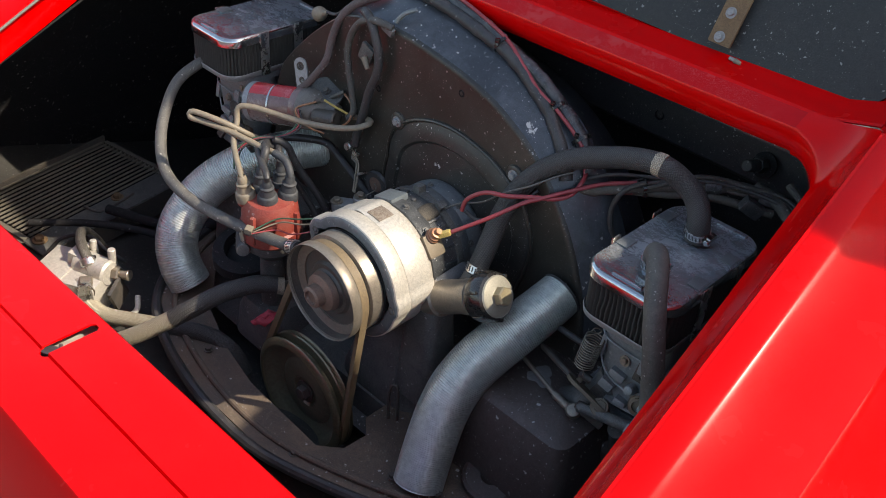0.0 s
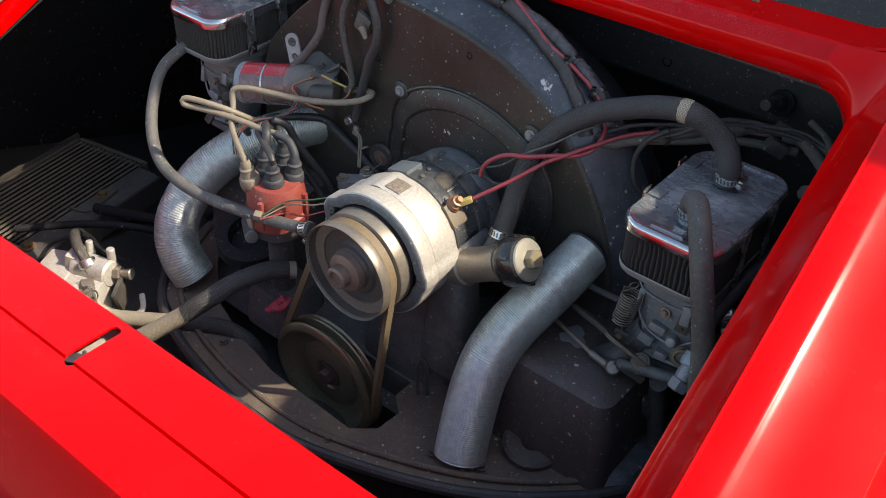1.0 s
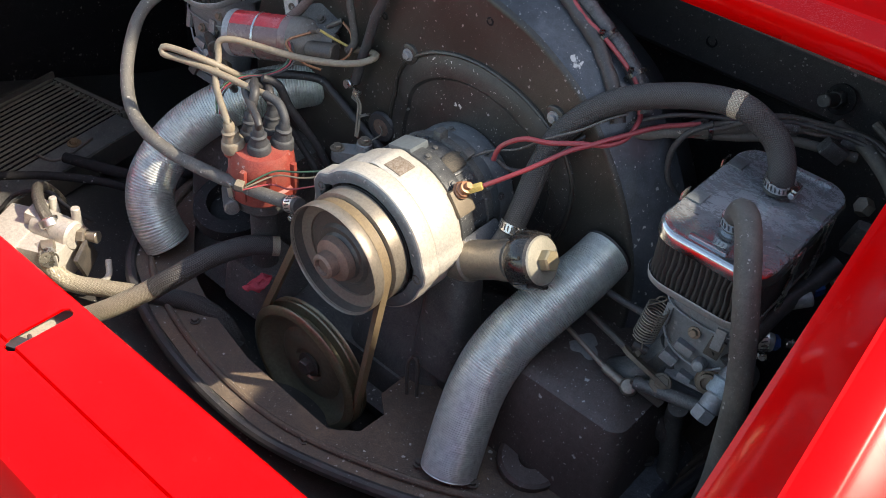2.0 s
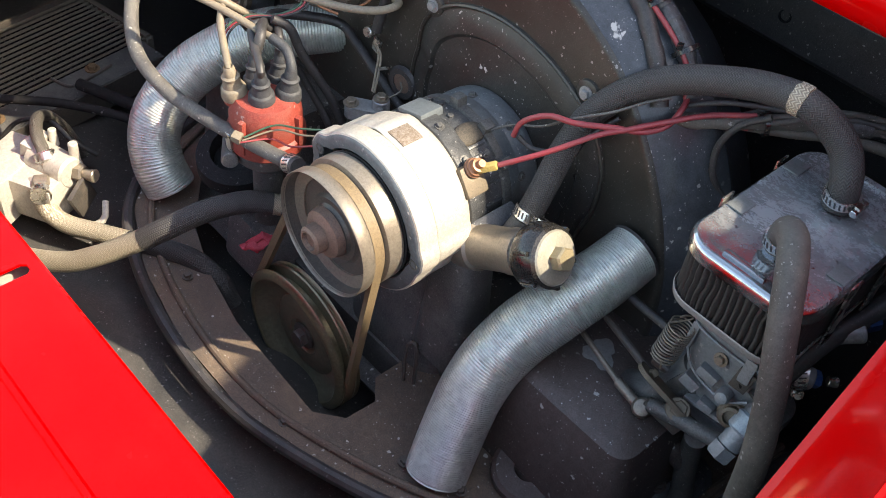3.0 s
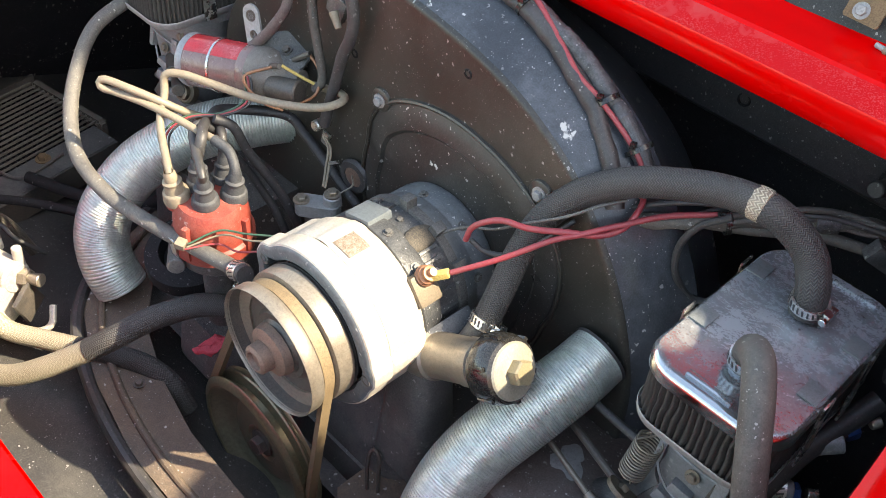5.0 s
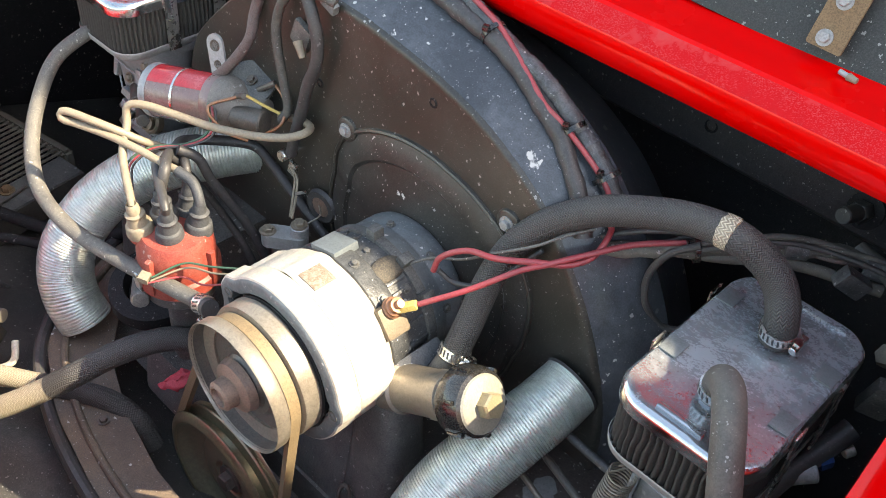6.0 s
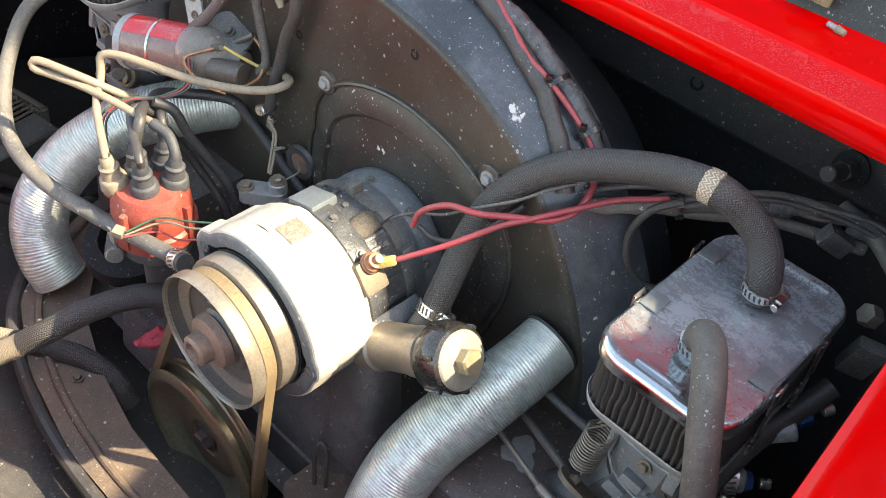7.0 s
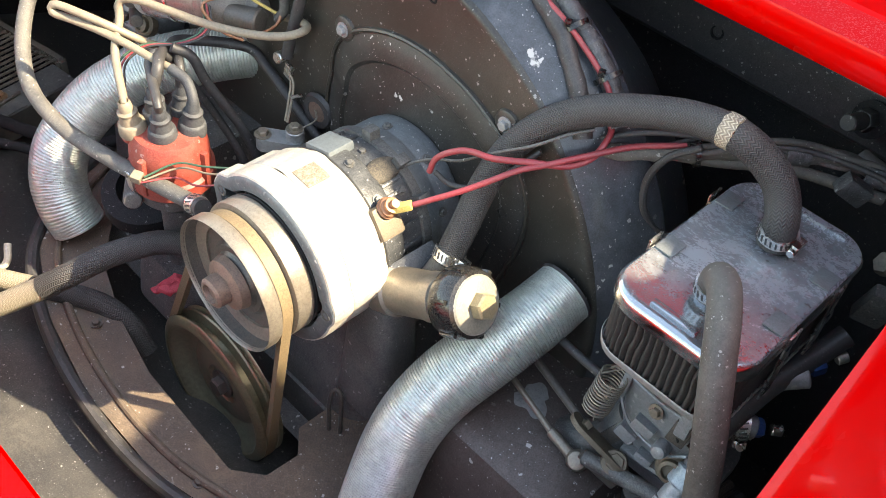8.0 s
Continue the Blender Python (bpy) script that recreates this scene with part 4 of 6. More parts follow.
part("manifold", sweep([(0.285, -0.03, 0.69), (0.272, -0.04, 0.655), (0.240, -0.045, 0.628), (0.215, -0.03, 0.60)], 0.018, 18), DARK_CAST, engine)
part("heat_riser", sweep([(0.215, -0.085, 0.585), (0.236, -0.078, 0.598), (0.262, -0.062, 0.603), (0.290, -0.042, 0.598), (0.31, -0.03, 0.58)], 0.0125, 16), BROWN_TIN, engine)
part("pulley_guard", loft([[V(-0.200 + x * k, -0.125 + y * k, z) for x, y in outline(0.09, 0.08, 0.025)] for z, k in ((0.49, 1.1), (0.53, 1.0), (0.55, 0.8))]), TIN, engine)
part("hook", sweep([(0.052, -0.140, 0.515), (0.044, -0.133, 0.550), (0.045, -0.127, 0.562), (0.053, -0.127, 0.556), (0.062, -0.135, 0.515)], 0.0022, 10, 0.003), DARK_STEEL, engine, "bent wire loop")
part("oil_ring", lathe([(0.030, 0.0), (0.046, 0.0), (0.050, 0.005), (0.048, 0.02), (0.032, 0.024)], (-0.255, -0.125, 0.585), (0.1, -0.2, 1), 32, None, True), BLACK, engine)
part("oil_ring_cap", lathe([(0.0, 0.012), (0.018, 0.014), (0.03, 0.008)], (-0.255, -0.125, 0.585), (0.1, -0.2, 1), 28), BLACK, engine)
for x, y in ((-0.30, -0.05), (0.13, -0.205), (0.02, -0.262), (-0.20, -0.235), (0.185, -0.185)):
    bolt((x, y, tin_z(x) + 0.0018 if y < -0.1 else 0.49), (0, 0, 1), 0.0042, engine, DARK_STEEL, "screw")

# rubber grommet, terminal and bracket on the shroud's left
gr = thing("rubber_grommet", (-0.131, -0.004, 0.719), "brown rubber grommet in the fan shroud", "grommet")
part("ring", lathe([(0.010, 0.0), (0.017, 0.0), (0.019, 0.003), (0.017, 0.007), (0.011, 0.007)], (-0.131, -0.001, 0.719), (0.1, -1, 0), 30, None, True), RUBBER, gr)
part("centre", lathe([(0.0, 0.006), (0.003, 0.007), (0.0115, 0.006), (0.0115, 0.002)], (-0.131, -0.001, 0.719), (0.1, -1, 0), 26), HUB, gr, "brown rubber centre")
br = thing("bolted_bracket", (-0.138, -0.046, 0.69), "grey cast bracket with two bolts", "bracket")
part("body", loft([[V(-0.137, -0.046, 0.69) + pose(0, 0, 0, 0, 0, 38) @ V(x, y, z) for x, y in outline(0.046, 0.020, 0.009)] for z in (0.0, 0.012, 0.014)]), GREY_CAST, br)
part("boss", rod((-0.127, -0.036, 0.70), (-0.127, -0.036, 0.714), 0.0095, 0.009, 22), GREY_CAST, br)
bolt((-0.149, -0.057, 0.704), (0, 0, 1), 0.0055, br, STEEL)
bolt((-0.127, -0.036, 0.714), (0, 0, 1), 0.0055, br, STEEL)
part("stay", sweep([(-0.122, -0.030, 0.716), (-0.118, -0.018, 0.722), (-0.131, -0.008, 0.721)], 0.0009, 6, 0.003), STEEL, br)
part("foot", rod((-0.142, -0.045, 0.55), (-0.140, -0.046, 0.692), 0.010, 0.012, 16), DARK_CAST, br)

# ---------------------------------------------------------------- distributor
ds = thing("distributor", (-0.178, -0.135, 0.60), "dusty red distributor cap with plug leads", "distributor")
DZ = V(0.06, -0.03, 1).normalized()
D0 = V(-0.188, -0.134, 0.681)
part("housing", lathe([(0.0, -0.13), (0.016, -0.13), (0.016, -0.05), (0.028, -0.035), (0.035, -0.028), (0.037, -0.010), (0.039, -0.004), (0.039, 0.002)], D0, DZ, 36), DARK_CAST, ds, "dark distributor body")
part("cap", lathe([(0.0375, -0.014), (0.0405, -0.010), (0.0402, 0.003), (0.0372, 0.006), (0.0365, 0.024), (0.0345, 0.037), (0.030, 0.045), (0.012, 0.047), (0.0, 0.047)], D0, DZ, 40), DIST_RED, ds, "dusty red moulded cap")
part("clip", box(D0 + V(-0.004, -0.041, -0.006), (0.010, 0.003, 0.034), (6, 0, 0), 0.001), PLATED, ds)
part("condenser", rod(D0 + V(-0.036, -0.020, -0.026), D0 + V(0.002, -0.046, -0.020), 0.009, None, 20), DARK_CAST, ds)
part("condenser_clip", box(D0 + V(-0.018, -0.040, -0.024), (0.026, 0.003, 0.006), (0, 0, -34), 0.001), PLATED, ds)
PLUG = V(-0.172, -0.178, 0.700)
for a in (20, 110, 200, 290):
    rib = D0 + V(0.0375 * math.cos(radians(a)), 0.0375 * math.sin(radians(a)), 0.012)
    part("rib", box(rib, (0.010, 0.007, 0.040), (0, 0, a), 0.003), DIST_RED, ds)
part("connector", box(PLUG, (0.010, 0.010, 0.008), (10, 8, 30), 0.002), CREAM, ds, "cream wire connector")
GREYBOOT = grimy("grey_rubber_boot", (0.028, 0.031, 0.037), (0.105, 0.105, 0.105), 0.6, 0.0, 0.7)
towers = []
for x, y, tall in ((-0.019, -0.022, 0), (0.006, -0.008, 0.002), (0.012, 0.018, 0), (-0.012, 0.024, 0), (-0.016, 0.001, 0.004)):
    base = D0 + DZ * (0.040 + tall) + V(x, y, 0)
    lean = (DZ + V(x, y, 0) * 5).normalized()
    part("tower", lathe([(0.0125, -0.004), (0.0115, 0.010), (0.010, 0.012)], base, lean, 22), DIST_RED, ds)
    towers.append((base, lean))
for i, (base, lean) in enumerate(towers):
    bt = part("boot", lathe([(0.0130, 0.000), (0.0136, 0.002), (0.0124, 0.011), (0.0116, 0.0125), (0.0100, 0.0135), (0.0086, 0.0215), (0.0092, 0.0225), (0.0092, 0.0245), (0.0066, 0.026), (0.0058, 0.034), (0.0043, 0.036)], base, lean, 22), CREAM if i == 0 else GREYBOOT, ds, "cream rubber boot" if i == 0 else "grey rubber boot")
tops = [b + l * 0.031 for b, l in towers]
part("boot_sleeve", sweep([tops[2] - towers[2][1] * 0.006, tops[2] + towers[2][1] * 0.006, (-0.182, -0.112, 0.770), (-0.200, -0.116, 0.775)], 0.0050, 12, 0.004), GREYBOOT, ds, "grey rubber sleeve")
part("boot_sleeve", sweep([tops[3] - towers[3][1] * 0.006, tops[3] + towers[3][1] * 0.010], 0.0058, 12, 0.004), GREYBOOT, ds, "grey rubber sleeve")


def lead(name, points, r, material, label, category="wire", group="", seg=16):
    t = thing(name, points[0], label, category, group)
    part("cable", sweep(points, r, seg, 0.004), material, t)
    return t


lead("ignition_lead", [tops[0], (-0.252, -0.140, 0.772), (-0.266, -0.124, 0.792), (-0.270, -0.118, 0.809), (-0.256, -0.108, 0.813), (-0.231, -0.095, 0.811), (-0.196, -0.076, 0.807), (-0.164, -0.055, 0.806), (-0.141, -0.038, 0.809), (-0.130, -0.026, 0.814), (-0.134, -0.015, 0.813), (-0.148, -0.008, 0.808), (-0.166, -0.006, 0.802), (-0.186, -0.010, 0.798)], 0.0038, CREAM, "cream ignition lead looped to the coil", group="ignition leads")
lead("ignition_lead", [tops[2], (-0.182, -0.112, 0.770), (-0.200, -0.116, 0.775), (-0.218, -0.120, 0.775), (-0.241, -0.127, 0.779), (-0.271, -0.141, 0.786), (-0.297, -0.156, 0.791), (-0.307, -0.164, 0.794), (-0.311, -0.164, 0.798), (-0.306, -0.160, 0.802), (-0.283, -0.147, 0.798), (-0.264, -0.130, 0.788), (-0.254, -0.112, 0.774), (-0.252, -0.08, 0.75)], 0.0038, CREAM, "cream ignition lead with a tight loop", group="ignition leads")
lead("ignition_lead", [tops[1], tops[1] + towers[1][1] * 0.014, (-0.221, -0.125, 0.771), (-0.227, -0.115, 0.776), (-0.224, -0.104, 0.769), (-0.222, -0.090, 0.742), (-0.213, -0.075, 0.712), (-0.199, -0.065, 0.682), (-0.184, -0.060, 0.659), (-0.165, -0.055, 0.62)], 0.0042, RUBBER, "dark grey ignition lead down behind the distributor", group="ignition leads")
lead("ignition_lead", [tops[3], (-0.212, -0.100, 0.768), (-0.230, -0.092, 0.762), (-0.255, -0.092, 0.754), (-0.285, -0.095, 0.742), (-0.300, -0.080, 0.72)], 0.0045, RUBBER, "black ignition lead over the duct", group="ignition leads")
lead("ignition_lead", [tops[4], (-0.204, -0.126, 0.778), (-0.222, -0.112, 0.776), (-0.245, -0.090, 0.762), (-0.262, -0.065, 0.752), (-0.230, -0.015, 0.742), (-0.205, -0.008, 0.728), (-0.172, -0.008, 0.712), (-0.120, -0.010, 0.69)], 0.0052, RUBBER, "thick black lead past the fan shroud", group="ignition leads")
lead("ignition_lead", [(-0.222, -0.100, 0.779), (-0.213, -0.086, 0.768), (-0.206, -0.078, 0.742), (-0.196, -0.066, 0.714), (-0.184, -0.056, 0.688), (-0.170, -0.050, 0.660), (-0.155, -0.045, 0.62)], 0.0048, RUBBER, "black lead running down behind the distributor", group="ignition leads")
lead("pickup_wire", [PLUG + V(0.006, 0.004, 0.002), (-0.150, -0.150, 0.716), (-0.122, -0.140, 0.726), (-0.095, -0.132, 0.738), (-0.080, -0.128, 0.745)], 0.0010, GREEN_WIRE, "thin green wire from the distributor", group="thin wires", seg=12)
lead("pickup_wire", [PLUG + V(0.006, 0.002, -0.001), (-0.148, -0.148, 0.711), (-0.118, -0.139, 0.720), (-0.092, -0.131, 0.733), (-0.079, -0.126, 0.743)], 0.0010, CREAM, "thin pale wire from the distributor", group="thin wires", seg=12)
lead("pickup_wire", [PLUG + V(0.005, 0.0, -0.003), (-0.152, -0.152, 0.699), (-0.128, -0.146, 0.703), (-0.10, -0.136, 0.718)], 0.0010, RED_WIRE, "thin red wire from the distributor", group="thin wires", seg=12)
for k, (m_, lab) in enumerate(((GREEN_WIRE, "thin green wire tucked by the leads"), (RED_WIRE, "thin red wire tucked by the leads"), (RUBBER, "thin black wire tucked by the leads"))):
    o_ = V(0.003 * k, 0.0015 * k, 0.001)
    lead("trim_wire", [V(-0.252, -0.142, 0.735) + o_, V(-0.258, -0.134, 0.757) + o_, V(-0.248, -0.114, 0.772) + o_, V(-0.225, -0.090, 0.778) + o_, V(-0.215, -0.070, 0.79) + o_, V(-0.235, -0.055, 0.805) + o_], 0.0011, m_, lab, group="thin wires", seg=12)

# ---------------------------------------------------------------- coil
co = thing("ignition_coil", (-0.27, -0.04, 0.76), "red ignition coil with cloudy sleeve and black cap", "coil")
CL, CRT = V(-0.318, -0.062, 0.781), V(-0.184, -0.012, 0.802)
cd = (CRT - CL).normalized()
CLOUDY = grimy("cloudy_coil_sleeve", (0.20, 0.125, 0.115), (0.135, 0.115, 0.108), 0.2, 0.1, 0.8, 0.0, 40, 0.05)
part("body", lathe([(0.0, 0.0), (0.020, 0.0), (0.0255, 0.003), (0.0262, 0.006), (0.0262, 0.078), (0.0255, 0.082)], CL, cd, 44), CLOUDY, co, "can in a cloudy plastic sleeve")
c_up = (V(0, 0, 1) - cd * cd.z).normalized()
c_out = cd.cross(c_up)
if c_out.y > 0:
    c_out = -c_out
part("label", strip([[CL + cd * h + (c_up * math.cos(a) + c_out * math.sin(a)) * 0.0265 for a in (radians(-75 + 115 * i / 16) for i in range(17))] for h in (0.008, 0.030, 0.052, 0.072)]), COIL_RED, co, "glossy red label")
part("foot_sleeve", lathe([(0.0266, 0.0), (0.0271, 0.002), (0.0271, 0.007), (0.0266, 0.008)], CL, cd, 44), GREY_CAST, co, "dull grey foot ring")
part("end_sleeve", lathe([(0.0266, 0.072), (0.0272, 0.073), (0.0272, 0.082), (0.0264, 0.083)], CL, cd, 44), CLOUDY, co, "clouded sleeve end")
part("strap", lathe([(0.0264, 0.038), (0.0273, 0.038), (0.0273, 0.0405), (0.0264, 0.0405)], CL, cd, 44, None, True), PLATED, co, "clear mounting strap")
part("cap", lathe([(0.0262, 0.080), (0.0275, 0.083), (0.0275, 0.095), (0.024, 0.104), (0.016, 0.112), (0.011, 0.118), (0.011, 0.132), (0.0, 0.133)], CL, cd, 40), grimy("brown_grey_cap", (0.12, 0.105, 0.09), (0.20, 0.18, 0.16), 0.5, 0.0, 0.8, 0.5), co, "dirty brown-grey cap")
part("mount", loft([[CL + cd * 0.098 + V(0.004, 0.016, 0.022) + pose(0, 0, 0, 28, 8, 22) @ V(x, y_, z) for x, y_ in outline(0.046, 0.040, 0.017)] for z in (-0.002, 0.002)]), DARK_CAST, co, "grimy round-ended mounting plate")
bolt(CL + cd * 0.098 + V(0.004, 0.015, 0.024), (0, -0.45, 0.9), 0.004, co, DARK_STEEL)
part("terminal", rod(CL + cd * 0.105 + V(0.004, -0.010, 0.018), CL + cd * 0.118 + V(0.010, -0.018, 0.026), 0.003, None, 10), DARK_STEEL, co)
part("terminal", rod(CL + cd * 0.105 + V(0.008, 0.012, 0.018), CL + cd * 0.118 + V(0.012, 0.016, 0.028), 0.003, None, 10), DARK_STEEL, co)
part("suppressor", rod(CL + cd * 0.112 + V(0.0, -0.018, -0.002), CL + cd * 0.140 + V(0.006, -0.016, -0.002), 0.011, 0.012, 20), DARK_STEEL, co, "brown moulded cap end")
lead("coil_wire", [CL + cd * 0.108 + V(0.006, -0.014, 0.020), CL + cd * 0.10 + V(0.0, -0.035, 0.012), CL + cd * 0.12 + V(0.004, -0.040, -0.006), CL + cd * 0.135 + V(0.004, -0.030, -0.018)], 0.0015, COPPER, "thin orange-brown coil wire", group="thin wires", seg=12)
lead("coil_wire", [CL + cd * 0.118 + V(0.012, 0.016, 0.026), CL + cd * 0.14 + V(0.01, 0.004, 0.016), CL + cd * 0.155 + V(0.005, -0.012, -0.002), CL + cd * 0.145 + V(0.0, -0.022, -0.016)], 0.0015, COPPER, "thin brown coil wire", group="thin wires", seg=12)
lead("coil_wire", [CL + cd * 0.118 + V(0.010, -0.016, 0.026), CL + cd * 0.13 + V(0.012, -0.006, 0.012), CL + cd * 0.15 + V(0.010, 0.004, -0.004)], 0.0015, YELLOW, "thin yellow coil wire", group="thin wires", seg=12)

# hoses coming down behind the coil
RUSSET = grimy("reddish_grey_rubber", (0.085, 0.058, 0.056), (0.16, 0.135, 0.13), 0.6, 0.0, 0.7, 0.3, 34)
lead("vacuum_hose", [(-0.165, 0.030, 0.958), (-0.192, 0.010, 0.943), (-0.212, 0.000, 0.918), (-0.221, -0.006, 0.890), (-0.223, -0.012, 0.864), (-0.234, -0.020, 0.842), (-0.248, -0.026, 0.823), (-0.262, -0.032, 0.808)], 0.0052, RUSSET, "red-grey vacuum hose down to the coil", "hose", seg=14)
lead("vacuum_hose", [(-0.112, -0.004, 0.942), (-0.126, -0.009, 0.945), (-0.141, -0.011, 0.944), (-0.163, -0.011, 0.933), (-0.178, -0.011, 0.912), (-0.184, -0.011, 0.891), (-0.181, -0.012, 0.868), (-0.176, -0.012, 0.845), (-0.170, -0.012, 0.815), (-0.176, -0.016, 0.800)], 0.0044, GREY_HOSE, "pale grey hose hooked over the shroud face", "hose", seg=14)
lead("vacuum_hose", [(-0.160, -0.006, 0.948), (-0.146, -0.010, 0.944), (-0.133, -0.012, 0.926), (-0.126, -0.012, 0.900), (-0.130, -0.012, 0.876), (-0.140, -0.012, 0.855), (-0.150, -0.012, 0.822), (-0.161, -0.012, 0.788), (-0.168, -0.012, 0.764)], 0.0056, RUBBER, "black hose clipped to the shroud face", "hose", seg=14)
sc_ = thing("shroud_clip", (-0.154, -0.004, 0.89), "grey metal clip with white tip on the shroud", "clip")
part("plate", box((-0.154, -0.006, 0.895), (0.022, 0.006, 0.024), (0, 22, 0), 0.0018), DARK_CAST, sc_)
part("tip", rod((-0.148, -0.016, 0.896), (-0.139, -0.018, 0.884), 0.0045, 0.0030, 12), CREAM, sc_)
pc = thing("sender_plug", (-0.278, 0.020, 0.89), "cream bulb plug on a thin grey wire", "plug")
part("bulb", lathe([(0.0, -0.010), (0.006, -0.009), (0.0095, -0.004), (0.0098, 0.002), (0.0075, 0.008), (0.0040, 0.011), (0.0030, 0.018), (0.0, 0.019)], (-0.278, 0.020, 0.898), (0.85, 0.0, 0.4), 22), CREAM, pc)
part("cable", sweep([(-0.262, 0.020, 0.906), (-0.250, 0.020, 0.907), (-0.238, 0.020, 0.912), (-0.222, 0.020, 0.926), (-0.204, 0.022, 0.938), (-0.185, 0.030, 0.946)], 0.0022, 8, 0.003), RUBBER, pc)
eb = thing("edge_clip", (-0.118, -0.002, 0.936), "bent grey clip on the shroud edge", "clip")
part("tab", box((-0.120, -0.004, 0.938), (0.018, 0.007, 0.010), (10, 20, 0), 0.002), CLIP_GREY, eb)
part("hook", sweep([(-0.116, 0.004, 0.946), (-0.108, 0.010, 0.958), (-0.098, 0.020, 0.964)], 0.0030, 8, 0.003), CLIP_GREY, eb)
tl = thing("coil_bracket_lever", (-0.2575, -0.024, 0.812), "pierced grey steel lever standing on the coil clamp", "lever")
part("arm", loft([[V(-0.2575, -0.026, 0.832) + pose(0, 0, 0, -12, -16, 18) @ V(x, y_, z) for x, z in outline(0.019, 0.046, 0.0092)] for y_ in (-0.0013, 0.0013)]), GREY_CAST, tl)
for h, r in ((0.012, 0.0040), (-0.006, 0.0030)):
    part("eyelet", lathe([(0.0, 0.0), (r * 0.9, 0.0), (r, 0.0006), (r * 1.35, 0.0008), (r * 1.45, 0.0)], V(-0.2575, -0.026, 0.832) + pose(0, 0, 0, -12, -16, 18) @ V(0, -0.0013, h), pose(0, 0, 0, -12, -16, 18) @ V(0, -1, 0), 18), DARK_STEEL, tl, "dark hole in the lever")
te = thing("shroud_terminal", (-0.178, -0.003, 0.755), "small plated terminal on the shroud", "terminal")
part("post", rod((-0.178, 0.0, 0.757), (-0.176, -0.018, 0.759), 0.006, None, 14), PLATED, te)
part("tag", box((-0.168, -0.010, 0.746), (0.010, 0.004, 0.016), (0, 15, 0), 0.001), PLATED, te)
part("fork", box((-0.146, -0.018, 0.733), (0.012, 0.002, 0.003), (0, -20, 40), 0.0006), PLATED, te)
for k in range(2):
    lead("sender_wire", [(-0.172 + 0.005 * k, -0.012, 0.748), (-0.163 + 0.004 * k, -0.012, 0.738), (-0.154 + 0.004 * k, -0.022, 0.724), (-0.144 + 0.003 * k, -0.034, 0.712)], 0.0013, CREAM, "thin pale wire to the bolted bracket", group="thin wires", seg=12)

# clamps on the big hoses
part("stub", rod((0.098, -0.074, 0.722), (0.104, -0.064, 0.746), 0.0105, None, 20), DARK_CAST, bh)
hose_clamp((0.1035, -0.063, 0.7455), V(0.0, 0.45, 0.85), 0.0119, bh, 0.009)
hose_clamp((0.3015, 0.0345, 0.862), V(0.08, -0.1, 1), 0.0119, bh, 0.008)


def sunlit_band(points, r, parent, seed):
    """A ragged pale band that paints a patch of sunlight on the braid."""
    bm = sweep(points, r, 28, 0.0012)
    n = len(bm.verts)
    for i, v in enumerate(bm.verts):
        k = min(i // 28, (n - 1 - i) // 28)
        v.co += (V(*points[-1]) - V(*points[0])).normalized() * 0.004 * noise.noise(V(i % 28 * 0.9, seed, 0)) * (1 if k < 3 else 0.5)
    return part("worn_band", bm, BRAID_PALE, parent, "pale sunlit patch painted on the braid")


run_ = smooth_path(BREATHER, 0.002)
top_ = max(range(len(run_)), key=lambda i: run_[i].z)
sunlit_band([tuple(p) for p in run_[top_ - 2:top_ + 3]], 0.01235, bh, 1.0)
hose_clamp((0.301, -0.0415, 0.8605), V(0.02, -0.12, 1), 0.0106, sh, 0.008)
part("stub", rod((0.301, -0.040, 0.848), (0.301, -0.042, 0.868), 0.0098, None, 20), CHROME, sh)
hose_clamp((-0.108, -0.1588, 0.7010), V(0.9, 0, 0.35), 0.0082, lh, 0.012)
part("end_sleeve", sweep([(-0.119, -0.1590, 0.6965), (-0.112, -0.1588, 0.699), (-0.096, -0.160, 0.706)], 0.0086, 16, 0.004), RUBBER, lh, "black rubber end sleeve")

# ---------------------------------------------------------------- wires on the right
lead("charging_wire", [(0.061, -0.050, 0.797), (0.065, -0.049, 0.812), (0.075, -0.045, 0.823), (0.089, -0.040, 0.831), (0.111, -0.036, 0.836), (0.136, -0.021, 0.841), (0.153, -0.006, 0.841), (0.163, 0.010, 0.846), (0.165, 0.022, 0.858), (0.159, 0.035, 0.862), (0.144, 0.046, 0.872), (0.122, 0.060, 0.877), (0.095, 0.073, 0.884), (0.065, 0.081, 0.893)], 0.0025, RED_WIRE, "red charging wire to the alternator", group="red wires")
lead("charging_wire", [(0.0735, -0.0775, 0.7865), (0.104, -0.055, 0.811), (0.129, -0.030, 0.833), (0.143, -0.017, 0.841), (0.154, -0.004, 0.847), (0.163, 0.008, 0.851), (0.183, 0.034, 0.859), (0.209, 0.059, 0.864)], 0.0024, RED_WIRE, "red charging wire with yellow crimp", group="red wires")
cn = thing("crimp_connector", (0.068, -0.088, 0.782), "yellow crimp connector on the red wire", "connector")
part("sleeve", box((0.0665, -0.0840, 0.7825), (0.019, 0.0075, 0.006), (0, -28, 36), 0.002), YELLOW, cn)
part("tongue", box((0.0575, -0.0895, 0.7800), (0.012, 0.008, 0.002), (0, -28, 36), 0.0006), COPPER, cn)
lead("sender_wire", [round_axis(64, 0.070, -0.052), (0.050, -0.040, 0.797), (0.075, -0.032, 0.808), (0.105, -0.034, 0.836), (0.130, -0.020, 0.852), (0.148, -0.004, 0.866), (0.160, 0.010, 0.872)], 0.0012, VENT, "thin pale wire across the alternator", group="thin wires", seg=12)
